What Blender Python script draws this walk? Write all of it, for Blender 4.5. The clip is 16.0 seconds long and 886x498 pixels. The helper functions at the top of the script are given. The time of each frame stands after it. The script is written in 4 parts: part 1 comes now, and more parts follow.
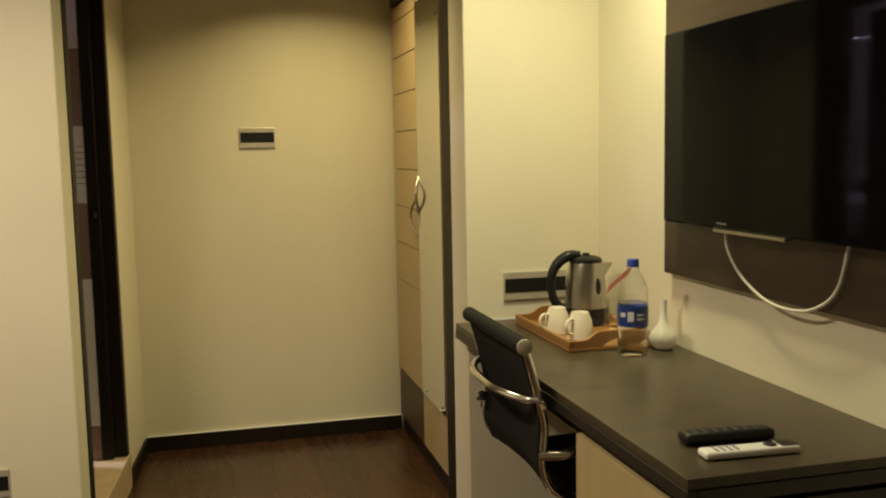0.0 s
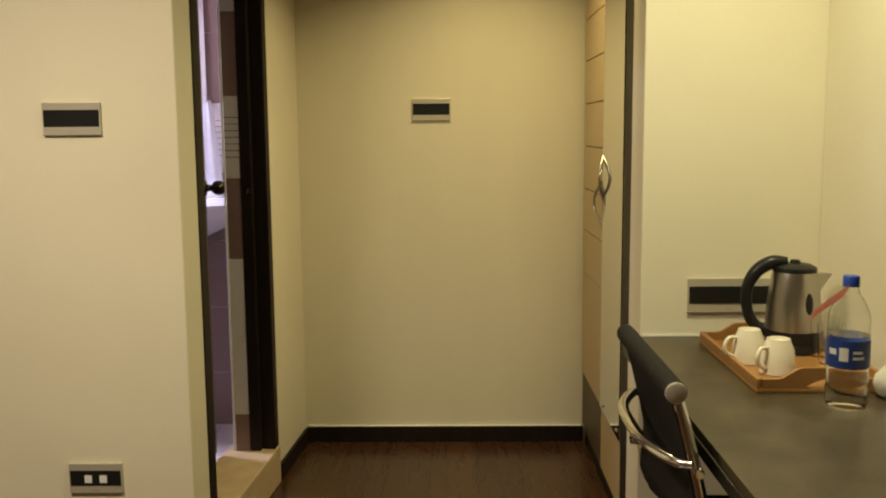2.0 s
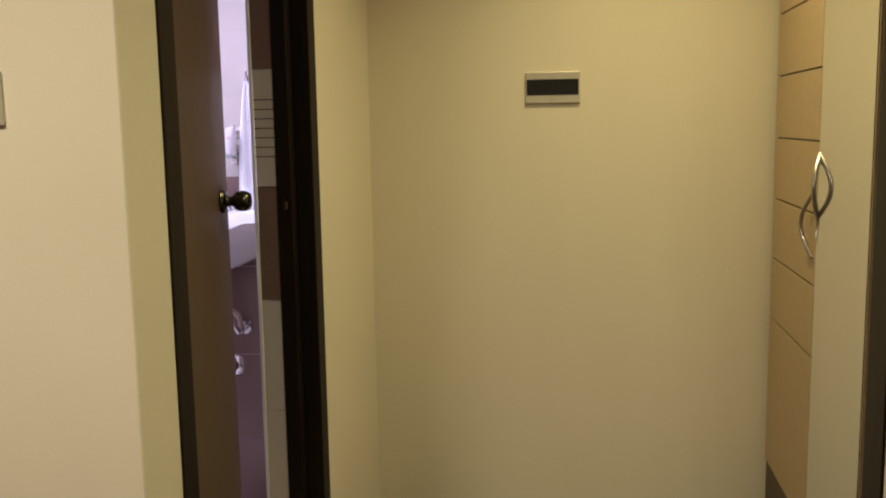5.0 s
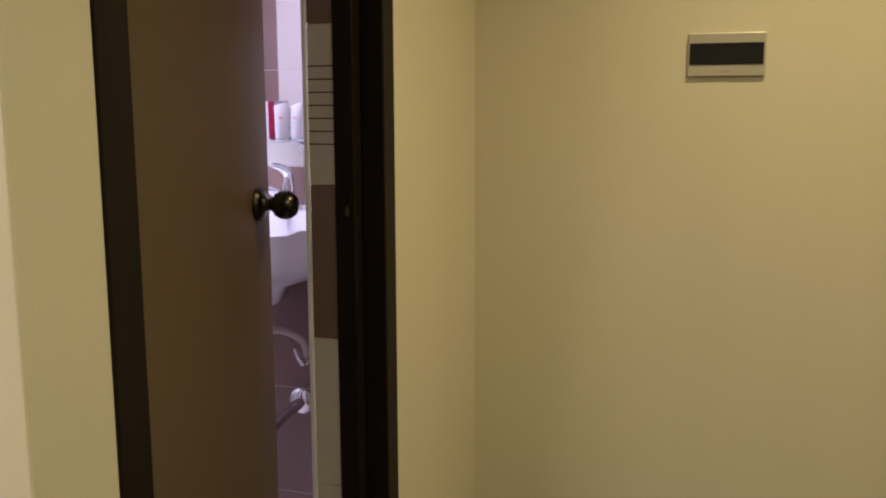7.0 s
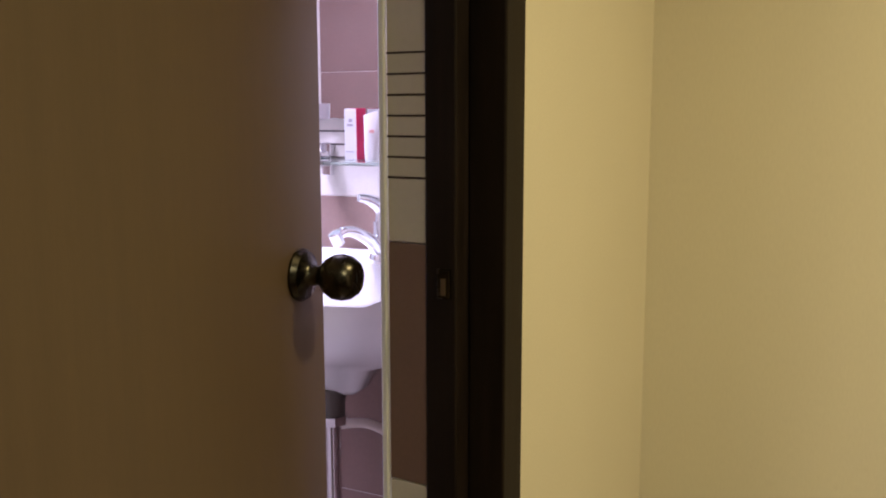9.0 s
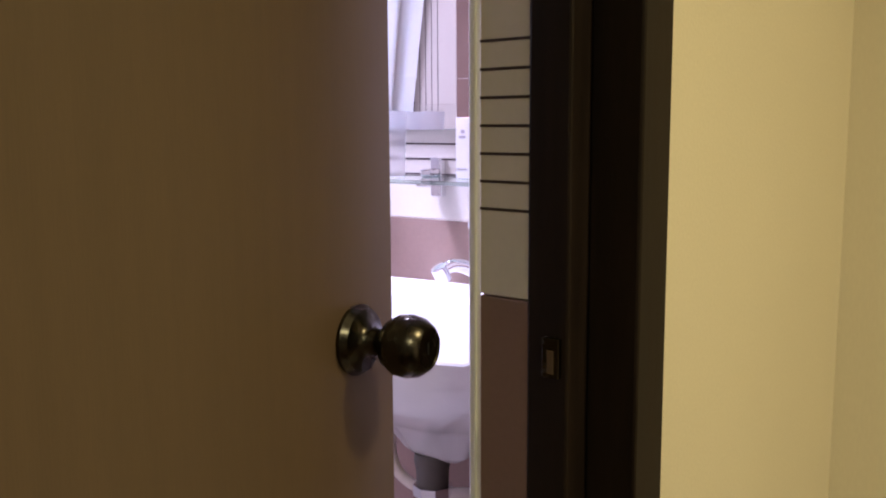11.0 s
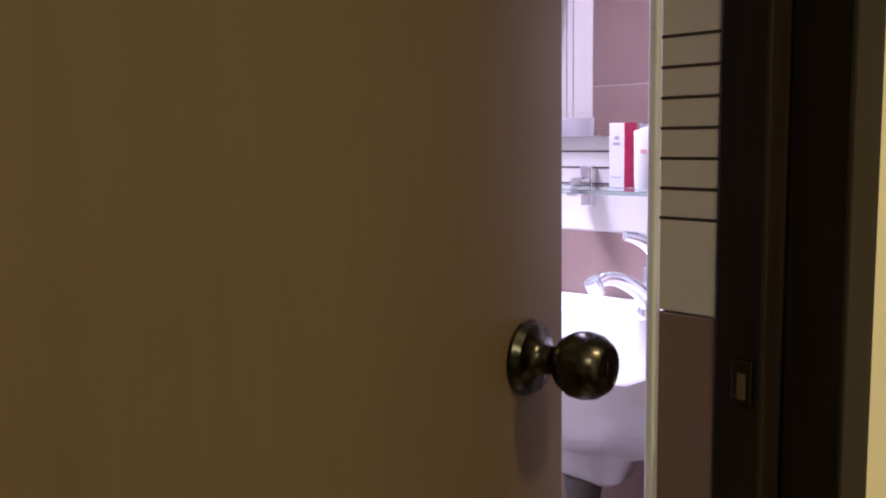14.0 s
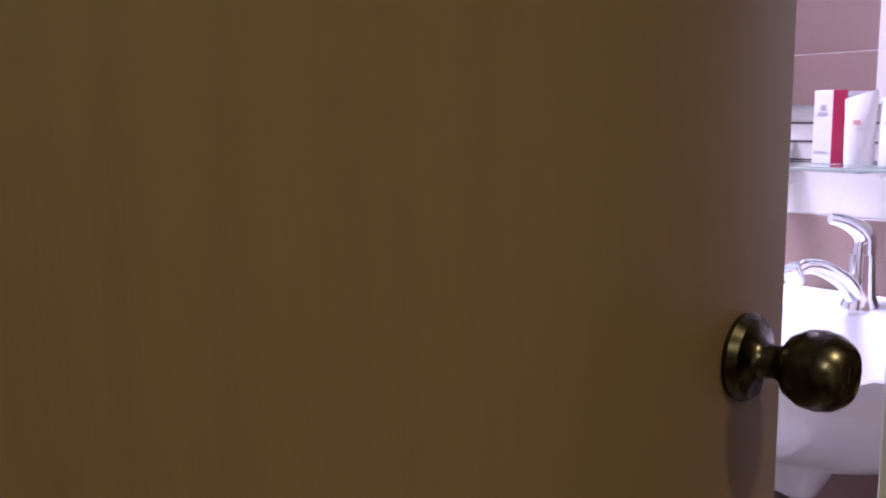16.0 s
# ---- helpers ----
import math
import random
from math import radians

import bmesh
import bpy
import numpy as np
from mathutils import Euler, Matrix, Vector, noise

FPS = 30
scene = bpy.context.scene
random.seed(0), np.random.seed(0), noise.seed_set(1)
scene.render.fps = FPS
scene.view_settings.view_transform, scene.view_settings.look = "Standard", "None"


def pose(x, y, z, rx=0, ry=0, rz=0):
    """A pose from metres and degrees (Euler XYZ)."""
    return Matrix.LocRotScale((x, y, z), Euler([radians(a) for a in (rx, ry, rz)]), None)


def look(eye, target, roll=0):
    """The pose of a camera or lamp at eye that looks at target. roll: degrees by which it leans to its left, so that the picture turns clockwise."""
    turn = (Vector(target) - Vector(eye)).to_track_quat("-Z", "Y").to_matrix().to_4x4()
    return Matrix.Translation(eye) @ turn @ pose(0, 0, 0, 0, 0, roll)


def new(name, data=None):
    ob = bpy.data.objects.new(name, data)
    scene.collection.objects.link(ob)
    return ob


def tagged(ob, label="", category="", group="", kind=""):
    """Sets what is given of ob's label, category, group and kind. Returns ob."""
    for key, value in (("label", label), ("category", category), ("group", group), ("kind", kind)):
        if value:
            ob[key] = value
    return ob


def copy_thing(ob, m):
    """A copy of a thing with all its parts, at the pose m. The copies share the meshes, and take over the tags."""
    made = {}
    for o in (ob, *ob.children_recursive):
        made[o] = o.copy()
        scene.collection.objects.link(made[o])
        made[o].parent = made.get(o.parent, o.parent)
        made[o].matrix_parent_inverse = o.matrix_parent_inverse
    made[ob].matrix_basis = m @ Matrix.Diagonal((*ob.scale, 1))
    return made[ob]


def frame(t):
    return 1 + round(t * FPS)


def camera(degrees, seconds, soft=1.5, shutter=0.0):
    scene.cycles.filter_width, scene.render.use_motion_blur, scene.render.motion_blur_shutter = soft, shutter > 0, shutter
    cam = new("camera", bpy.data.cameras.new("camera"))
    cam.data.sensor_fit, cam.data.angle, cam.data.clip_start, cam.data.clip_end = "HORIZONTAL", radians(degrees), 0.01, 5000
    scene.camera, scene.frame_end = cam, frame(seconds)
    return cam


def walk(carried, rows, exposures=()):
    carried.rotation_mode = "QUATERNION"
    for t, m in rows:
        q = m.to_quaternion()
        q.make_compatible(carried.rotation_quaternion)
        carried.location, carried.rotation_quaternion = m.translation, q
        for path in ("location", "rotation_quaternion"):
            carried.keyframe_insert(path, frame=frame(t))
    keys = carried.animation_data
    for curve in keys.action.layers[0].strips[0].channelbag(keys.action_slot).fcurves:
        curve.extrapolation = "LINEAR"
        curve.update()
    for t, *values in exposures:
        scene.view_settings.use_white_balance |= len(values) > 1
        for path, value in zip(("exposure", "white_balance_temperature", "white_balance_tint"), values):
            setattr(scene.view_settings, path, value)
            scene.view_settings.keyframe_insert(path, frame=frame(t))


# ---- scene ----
cam = camera(51.7, 16.0, soft=2.0, shutter=0.3)
PATH = [
    (0, (0.148, -0.591, 1.428), (0.635, 1.338, 1.217), -1.1),
    (0.5, (0.238, -0.487, 1.429), (0.587, 1.47, 1.205), -0.1),
    (1, (0.29, -0.4, 1.424), (0.57, 1.566, 1.187), -1.4),
    (1.5, (0.371, -0.248, 1.418), (0.512, 1.73, 1.159), -0.8),
    (2, (0.489, -0.103, 1.422), (0.458, 1.88, 1.165), -0.5),
    (2.5, (0.532, 0.019, 1.411), (0.422, 1.992, 1.104), -0.7),
    (3, (0.519, 0.253, 1.408), (0.37, 2.223, 1.097), -0.1),
    (3.5, (0.494, 0.448, 1.417), (0.335, 2.42, 1.125), -0.6),
    (3.7, (0.487, 0.503, 1.418), (0.316, 2.474, 1.124), -0.6),
    (6, (0.462, 1.417, 1.399), (0.063, 3.36, 1.143), -0.8),
    (6.5, (0.402, 1.541, 1.401), (-0.052, 3.467, 1.105), -0.4),
    (7, (0.402, 1.759, 1.4), (-0.193, 3.643, 1.092), -0.2),
    (7.5, (0.395, 1.954, 1.399), (-0.34, 3.784, 1.064), 0.6),
    (8, (0.345, 2.133, 1.406), (-0.466, 3.927, 1.052), 0.5),
    (8.5, (0.228, 2.325, 1.414), (-0.639, 4.107, 1.141), 0.8),
    (9, (0.178, 2.434, 1.406), (-0.718, 4.198, 1.112), -0.1),
    (9.5, (0.138, 2.554, 1.397), (-0.839, 4.271, 1.085), -0.7),
    (10, (0.11, 2.662, 1.406), (-1.014, 4.29, 1.111), -0.2),
    (12.3, (0.032, 2.739, 1.397), (-1.194, 4.296, 1.122), 0.1),
    (12.5, (0.021, 2.737, 1.395), (-1.222, 4.276, 1.099), 0.2),
    (13, (0.007, 2.735, 1.397), (-1.282, 4.239, 1.116), -0.1),
    (13.5, (0.013, 2.728, 1.4), (-1.336, 4.181, 1.15), -0.1),
    (14, (0.012, 2.733, 1.399), (-1.374, 4.151, 1.155), -0.9),
    (14.5, (0.009, 2.732, 1.395), (-1.436, 4.091, 1.14), -1.1),
    (15, (-0.012, 2.749, 1.388), (-1.51, 4.044, 1.108), -1.0),
    (15.5, (-0.059, 2.751, 1.388), (-1.61, 3.979, 1.096), -0.5),
    (16, (-0.08, 2.768, 1.386), (-1.67, 3.947, 1.098), -0.5),
]
walk(cam, [(t, look(e, g, r)) for t, e, g, r in PATH],
     [(0, 0.0, 6500, 10), (1.5, 0.0, 6450, 10), (3.5, 0.0, 6300, 12), (6.0, -0.12, 6100, 15), (7.0, -0.20, 6100, 15), (7.5, -0.20, 6100, 15), (8.2, 0.0, 6100, 15),
      (9.5, 0.28, 6050, 15), (12.5, 0.28, 6000, 15), (16.0, 0.32, 5900, 15)])

# ---- world and lamps ----
world = bpy.data.worlds.new("night")
world.use_nodes = True
world.node_tree.nodes["Background"].inputs[0].default_value = (0.02, 0.022, 0.03, 1)
world.node_tree.nodes["Background"].inputs[1].default_value = 0.3
scene.world = world


def ceiling_lamp(x, y, z, watts, colour, size, spread=160, tilt=(0, 0)):
    d = bpy.data.lights.new("lamp", "AREA")
    d.shape, d.size, d.energy, d.color, d.spread = "DISK", size, watts, colour, radians(spread)
    ob = new("lamp", d)
    ob.matrix_world = pose(x, y, z, tilt[0], tilt[1], 0)
    return ob


WARM = (1.0, 0.82, 0.38)
COOL = (0.75, 0.70, 1.0)
ceiling_lamp(1.06, 1.82, 2.42, 17, (0.95, 0.88, 0.49), 0.25)
ceiling_lamp(-0.65, 1.25, 2.42, 35, (1.0, 0.84, 0.58), 0.30)
ceiling_lamp(0.62, 3.32, 2.42, 9.2, WARM, 0.16, spread=130)
ceiling_lamp(-1.28, 3.66, 2.42, 33, COOL, 0.30)
ceiling_lamp(-2.35, 3.6, 2.42, 8, COOL, 0.30)


# ---- materials ----
def material(name, base, rough=0.5, metal=0.0, vary=0.12, scale=6.0, fine=120.0, bump=0.05, spec=0.5,
             stretch=(1, 1, 1), rand=0.0, coat=0.0):
    """A surface whose colour drifts at two scales, with a little relief."""
    m = bpy.data.materials.new(name)
    m.use_nodes = True
    nt = m.node_tree
    n, l = nt.nodes, nt.links
    b = n["Principled BSDF"]
    b.inputs["Roughness"].default_value, b.inputs["Metallic"].default_value = rough, metal
    b.inputs["Specular IOR Level"].default_value = spec
    b.inputs["Coat Weight"].default_value = coat
    tc, mp = n.new("ShaderNodeTexCoord"), n.new("ShaderNodeMapping")
    mp.inputs["Scale"].default_value = stretch
    l.new(tc.outputs["Object"], mp.inputs[0])
    a, c = n.new("ShaderNodeTexNoise"), n.new("ShaderNodeTexNoise")
    a.inputs["Scale"].default_value, c.inputs["Scale"].default_value = scale, fine
    a.inputs["Detail"].default_value, c.inputs["Detail"].default_value = 4, 3
    l.new(mp.outputs[0], a.inputs["Vector"])
    l.new(mp.outputs[0], c.inputs["Vector"])
    mix = n.new("ShaderNodeMath")
    mix.operation = "MULTIPLY_ADD"
    l.new(c.outputs["Fac"], mix.inputs[0])
    mix.inputs[1].default_value = 0.5
    l.new(a.outputs["Fac"], mix.inputs[2])
    ramp = n.new("ShaderNodeValToRGB")
    ramp.color_ramp.elements[0].position, ramp.color_ramp.elements[1].position = 0.45, 1.05
    ramp.color_ramp.elements[0].color = (*[v * (1 - vary) for v in base], 1)
    ramp.color_ramp.elements[1].color = (*[min(1, v * (1 + vary)) for v in base], 1)
    l.new(mix.outputs[0], ramp.inputs[0])
    out = ramp.outputs[0]
    if rand:
        ro, sc = n.new("ShaderNodeObjectInfo"), n.new("ShaderNodeMath")
        sc.operation = "MULTIPLY"
        sc.inputs[1].default_value = 40
        l.new(ro.outputs["Random"], sc.inputs[0])
        l.new(sc.outputs[0], mp.inputs["Location"])
        oi, hs, mr = n.new("ShaderNodeObjectInfo"), n.new("ShaderNodeHueSaturation"), n.new("ShaderNodeMapRange")
        mr.inputs[3].default_value, mr.inputs[4].default_value = 1 - rand, 1 + rand
        l.new(oi.outputs["Random"], mr.inputs[0])
        l.new(mr.outputs[0], hs.inputs["Value"])
        l.new(out, hs.inputs["Color"])
        out = hs.outputs[0]
    l.new(out, b.inputs["Base Color"])
    rr = n.new("ShaderNodeMapRange")
    rr.inputs[3].default_value, rr.inputs[4].default_value = max(0.02, rough * 0.8), min(1, rough * 1.2)
    l.new(a.outputs["Fac"], rr.inputs[0])
    l.new(rr.outputs[0], b.inputs["Roughness"])
    if bump:
        bp = n.new("ShaderNodeBump")
        bp.inputs["Strength"].default_value, bp.inputs["Distance"].default_value = bump, 0.004
        l.new(mix.outputs[0], bp.inputs["Height"])
        l.new(bp.outputs[0], b.inputs["Normal"])
    return m


def glass(name, colour=(1, 1, 1), rough=0.0, ior=1.45):
    m = bpy.data.materials.new(name)
    m.use_nodes = True
    b = m.node_tree.nodes["Principled BSDF"]
    b.inputs["Base Color"].default_value = (*colour, 1)
    b.inputs["Transmission Weight"].default_value = 1
    b.inputs["Roughness"].default_value, b.inputs["IOR"].default_value = rough, ior
    return m


PAINT = material("cream_wall_paint", (0.76, 0.70, 0.56), 0.6, vary=0.05, scale=1.5, fine=260, bump=0.12, spec=0.3)
WALLPAPER = material("pale_vinyl_wall", (0.70, 0.64, 0.50), 0.55, vary=0.05, scale=3, fine=320, bump=0.10, stretch=(1, 1, 0.25), spec=0.3)
CEIL = material("ceiling_paint", (0.78, 0.77, 0.74), 0.8, vary=0.03, bump=0.05)
DARKWOOD = material("dark_wenge_wood", (0.013, 0.008, 0.006), 0.5, vary=0.45, scale=5, fine=60, stretch=(14, 14, 1), bump=0.06, spec=0.22)
FLOORWOOD = material("brown_laminate", (0.047, 0.020, 0.009), 0.28, vary=0.28, scale=4, fine=40, stretch=(9, 0.7, 1), bump=0.02, rand=0.14)
LEAFWOOD = material("brown_door_laminate", (0.115, 0.076, 0.046), 0.45, vary=0.10, scale=3, fine=50, stretch=(14, 14, 0.8), bump=0.03)
PANEL = material("dark_panel_wood", (0.045, 0.028, 0.019), 0.4, vary=0.35, scale=4, fine=50, stretch=(10, 1, 10), bump=0.04)
DESKTOP = material("dark_desk_laminate", (0.054, 0.041, 0.024), 0.34, vary=0.42, scale=12, fine=90, bump=0.05)
DESKEDGE = material("black_edge_band", (0.018, 0.014, 0.011), 0.4, vary=0.2)
CREAMLAM = material("cream_laminate", (0.50, 0.38, 0.20), 0.45, vary=0.08, scale=3, stretch=(8, 8, 1), bump=0.02)
OAK = material("pale_oak_laminate", (0.45, 0.33, 0.18), 0.45, vary=0.12, scale=3, fine=60, stretch=(1, 12, 12), bump=0.03)
GREYLAM = material("grey_brown_laminate", (0.085, 0.058, 0.038), 0.5, vary=0.2, spec=0.25)
BROWNTILE = material("brown_wall_tile", (0.235, 0.150, 0.125), 0.32, vary=0.10, scale=3, fine=140, bump=0.03, rand=0.06)
CREAMTILE = material("cream_wall_tile", (0.66, 0.61, 0.55), 0.45, vary=0.04, scale=3, fine=140, bump=0.03, spec=0.3, rand=0.03)
LINE = material("dark_tile_line", (0.045, 0.03, 0.03), 0.4, vary=0.1)
GROUT = material("pale_grout", (0.66, 0.60, 0.55), 0.8, vary=0.08, fine=300, bump=0.1)
FLOORTILE = material("pale_floor_tile", (0.62, 0.58, 0.55), 0.3, vary=0.06, rand=0.04)
STONE = material("beige_sill_stone", (0.55, 0.42, 0.26), 0.4, vary=0.15, scale=12, fine=150, bump=0.04)
WHITEPLASTIC = material("white_plastic_trim", (0.80, 0.80, 0.78), 0.35, vary=0.03)
CERAMIC = material("white_ceramic", (0.74, 0.74, 0.74), 0.07, vary=0.02, bump=0, coat=0.3)
CHROME = material("chrome", (0.82, 0.82, 0.84), 0.09, 1.0, vary=0.04, bump=0)
BRASS = material("antique_brass", (0.070, 0.062, 0.050), 0.27, 1.0, vary=0.35, scale=30, fine=200, bump=0.03)
NICKEL = material("satin_plate", (0.55, 0.51, 0.43), 0.38, 0.35, vary=0.05)
BLACKPLASTIC = material("black_plastic", (0.011, 0.011, 0.012), 0.38, vary=0.2, bump=0.02, spec=0.35)
SCREEN = material("glossy_black_screen", (0.003, 0.003, 0.004), 0.05, vary=0.1, bump=0, spec=0.10)
FABRIC = material("black_mesh_fabric", (0.011, 0.010, 0.010), 0.85, vary=0.3, scale=40, fine=500, bump=0.35, spec=0.2)
STEEL = material("brushed_steel", (0.50, 0.47, 0.42), 0.30, 1.0, vary=0.08, scale=4, fine=150, stretch=(6, 6, 0.4), bump=0)
BAMBOO = material("bamboo_tray", (0.30, 0.145, 0.042), 0.42, vary=0.22, scale=6, fine=70, stretch=(1, 14, 1), bump=0.04)
CUPWHITE = material("cream_china", (0.78, 0.72, 0.60), 0.16, vary=0.03, bump=0, coat=0.3)
VASEWHITE = material("white_vase_glaze", (0.78, 0.75, 0.68), 0.2, vary=0.03, bump=0)
CLOTH = material("white_cotton", (0.80, 0.80, 0.82), 0.9, vary=0.05, scale=30, fine=600, bump=0.4, spec=0.2)
CURTAIN = material("white_curtain_vinyl", (0.76, 0.77, 0.76), 0.45, vary=0.04, scale=5, bump=0.05)
CURTAIN.node_tree.nodes["Principled BSDF"].inputs["Subsurface Weight"].default_value = 0.1
BLUE = material("blue_label", (0.02, 0.055, 0.26), 0.4, vary=0.15)
BLUECAP = material("blue_cap", (0.02, 0.06, 0.40), 0.35, vary=0.05)
PINK = material("pink_tag_paper", (0.82, 0.46, 0.43), 0.7, vary=0.1)
RED = material("crimson_card", (0.62, 0.02, 0.10), 0.4, vary=0.06)
WHITECARD = material("white_card", (0.80, 0.78, 0.78), 0.45, vary=0.02)
GREYINK = material("grey_ink", (0.42, 0.38, 0.42), 0.6, vary=0.05)
RUBBER = material("cream_rubber_hose", (0.70, 0.62, 0.55), 0.45, vary=0.06)
GREYRUBBER = material("grey_rubber", (0.10, 0.09, 0.08), 0.6, vary=0.1)
WHITECABLE = material("white_cable", (0.72, 0.68, 0.60), 0.45, vary=0.03)
CLEAR = glass("clear_glass")
PET = glass("clear_bottle_plastic", (0.98, 0.99, 0.98), 0.01, 1.42)
WATER = glass("water", (0.98, 0.99, 0.98), 0.0, 1.30)
SHELFGLASS = glass("green_edge_glass", (0.80, 0.95, 0.92), 0.0, 1.2)
FROST = glass("frosted_plastic", (0.92, 0.92, 0.95), 0.35, 1.15)
MIRROR = bpy.data.materials.new("mirror_silver")
MIRROR.use_nodes = True
MIRROR.node_tree.nodes["Principled BSDF"].inputs["Base Color"].default_value = (0.88, 0.89, 0.89, 1)
MIRROR.node_tree.nodes["Principled BSDF"].inputs["Metallic"].default_value = 1
MIRROR.node_tree.nodes["Principled BSDF"].inputs["Roughness"].default_value = 0.015


# ---- mesh tools ----
def finish(name, bm, mat, parent=None, label="", smooth=False):
    me = bpy.data.meshes.new(name)
    bm.normal_update()
    bm.to_mesh(me)
    bm.free()
    for m in (mat if isinstance(mat, (list, tuple)) else [mat]):
        me.materials.append(m)
    if smooth:
        me.shade_smooth()
        me.set_sharp_from_angle(angle=radians(40))
    ob = new(name, me)
    if parent is not None:
        ob.parent = parent
    if label:
        ob["label"] = label
    return ob


def part(name, bm, mat, parent, label="", smooth=False):
    return finish(name, bm, mat, parent, label, smooth)


def thing(name, m, label, category, group="", kind=""):
    ob = new(name)
    ob.empty_display_size = 0.05
    ob.matrix_world = m
    return tagged(ob, label, category, group, kind)


def box(x0, y0, z0, x1, y1, z1, bevel=0.0, bm=None, seg=2):
    b = bmesh.new()
    bmesh.ops.create_cube(b, size=1)
    for v in b.verts:
        v.co = Vector(((x0 + x1) / 2 + v.co.x * (x1 - x0), (y0 + y1) / 2 + v.co.y * (y1 - y0), (z0 + z1) / 2 + v.co.z * (z1 - z0)))
    if bevel:
        bmesh.ops.bevel(b, geom=b.edges[:], offset=bevel, segments=seg, profile=0.5, affect="EDGES")
    return join(bm, b)


def join(bm, b):
    if bm is None:
        return b
    me = bpy.data.meshes.new("tmp")
    b.to_mesh(me)
    b.free()
    bm.from_mesh(me)
    bpy.data.meshes.remove(me)
    return bm


def lathe(profile, steps=32, m=None, bm=None):
    """Turns (radius, height) pairs about z."""
    b = bmesh.new()
    rings = []
    for r, z in profile:
        if r < 1e-5:
            rings.append([b.verts.new((0, 0, z))])
        else:
            rings.append([b.verts.new((r * math.cos(2 * math.pi * i / steps), r * math.sin(2 * math.pi * i / steps), z)) for i in range(steps)])
    for p, q in zip(rings, rings[1:]):
        for i in range(steps):
            j = (i + 1) % steps
            if len(p) == 1 and len(q) == 1:
                continue
            if len(p) == 1:
                b.faces.new((p[0], q[j], q[i]))
            elif len(q) == 1:
                b.faces.new((p[i], p[j], q[0]))
            else:
                b.faces.new((p[i], p[j], q[j], q[i]))
    bmesh.ops.recalc_face_normals(b, faces=b.faces)
    if m is not None:
        b.transform(m)
    return join(bm, b)


def tube(points, radius, sides=10, bm=None, flat=1.0, smooth_steps=6):
    """A round bar along a smooth line through the points."""
    pts = [Vector(p) for p in points]
    if smooth_steps > 1 and len(pts) > 2:
        ext = [2 * pts[0] - pts[1], *pts, 2 * pts[-1] - pts[-2]]
        line = []
        for i in range(1, len(ext) - 2):
            a, b_, c, d = ext[i - 1:i + 3]
            for k in range(smooth_steps):
                s = k / smooth_steps
                line.append(0.5 * (2 * b_ + (c - a) * s + (2 * a - 5 * b_ + 4 * c - d) * s * s + (3 * b_ - a - 3 * c + d) * s ** 3))
        line.append(pts[-1])
        pts = line
    b = bmesh.new()
    rings = []
    up = Vector((0.013, 0.021, 1)).normalized()
    for i, p in enumerate(pts):
        d = (pts[min(i + 1, len(pts) - 1)] - pts[max(i - 1, 0)]).normalized()
        if abs(d.dot(up)) > 0.97:
            up = Vector((1, 0.02, 0.03)).normalized() if abs(d.x) < 0.8 else Vector((0, 1, 0))
        s = d.cross(up).normalized()
        n_ = s.cross(d).normalized()
        up = n_
        if isinstance(radius, (list, tuple)):
            u = i * (len(radius) - 1) / max(1, len(pts) - 1)
            k0 = min(int(u), len(radius) - 2)
            r = radius[k0] + (radius[k0 + 1] - radius[k0]) * (u - k0)
        else:
            r = radius
        rings.append([b.verts.new(p + s * r * math.cos(2 * math.pi * k / sides) + n_ * r * flat * math.sin(2 * math.pi * k / sides)) for k in range(sides)])
    for p, q in zip(rings, rings[1:]):
        for k in range(sides):
            b.faces.new((p[k], p[(k + 1) % sides], q[(k + 1) % sides], q[k]))
    b.faces.new(rings[0][::-1])
    b.faces.new(rings[-1])
    bmesh.ops.recalc_face_normals(b, faces=b.faces)
    return join(bm, b)


def moved(bm, m):
    bm.transform(m)
    return bm


def prism(poly, z0, z1, bevel=0.0):
    b = bmesh.new()
    lo = [b.verts.new((x, y, z0)) for x, y in poly]
    hi = [b.verts.new((x, y, z1)) for x, y in poly]
    n_ = len(poly)
    b.faces.new(lo[::-1])
    b.faces.new(hi)
    for i in range(n_):
        b.faces.new((lo[i], lo[(i + 1) % n_], hi[(i + 1) % n_], hi[i]))
    bmesh.ops.recalc_face_normals(b, faces=b.faces)
    if bevel:
        bmesh.ops.bevel(b, geom=b.edges[:], offset=bevel, segments=2, profile=0.5, affect="EDGES")
    return b


def structure(name, bm, mat, label, category):
    return tagged(finish(name, bm, mat), label, category, kind="structure")


# ---- the rooms ----
FAR = 3.975      # far wall of the entrance passage
FACE_L = 2.520   # bedroom wall beside the bathroom door
FACE_R = 2.522   # bedroom wall at the end of the desk
RIGHT = 1.53     # wall behind the television
TOP = 2.45
SIDE = pose(-0.32, 2.567, 0, 0, 0, -4.36)   # line of the passage wall that holds the bathroom door: local y along it, -x into the bathroom
BATH_N = 3.94    # tiled wall with basin
BATH_S = 2.70
BATH_W = -2.70
BATH_FLOOR = 0.10
SILL = 0.155
ROW0, ROWH, COLW = 1.246, 0.3025, 0.4425
D0, D1 = 0.087, 0.925  # door frame's outer edges along the passage wall
RETURN = 0.8485          # face of the tiled return beside the frame

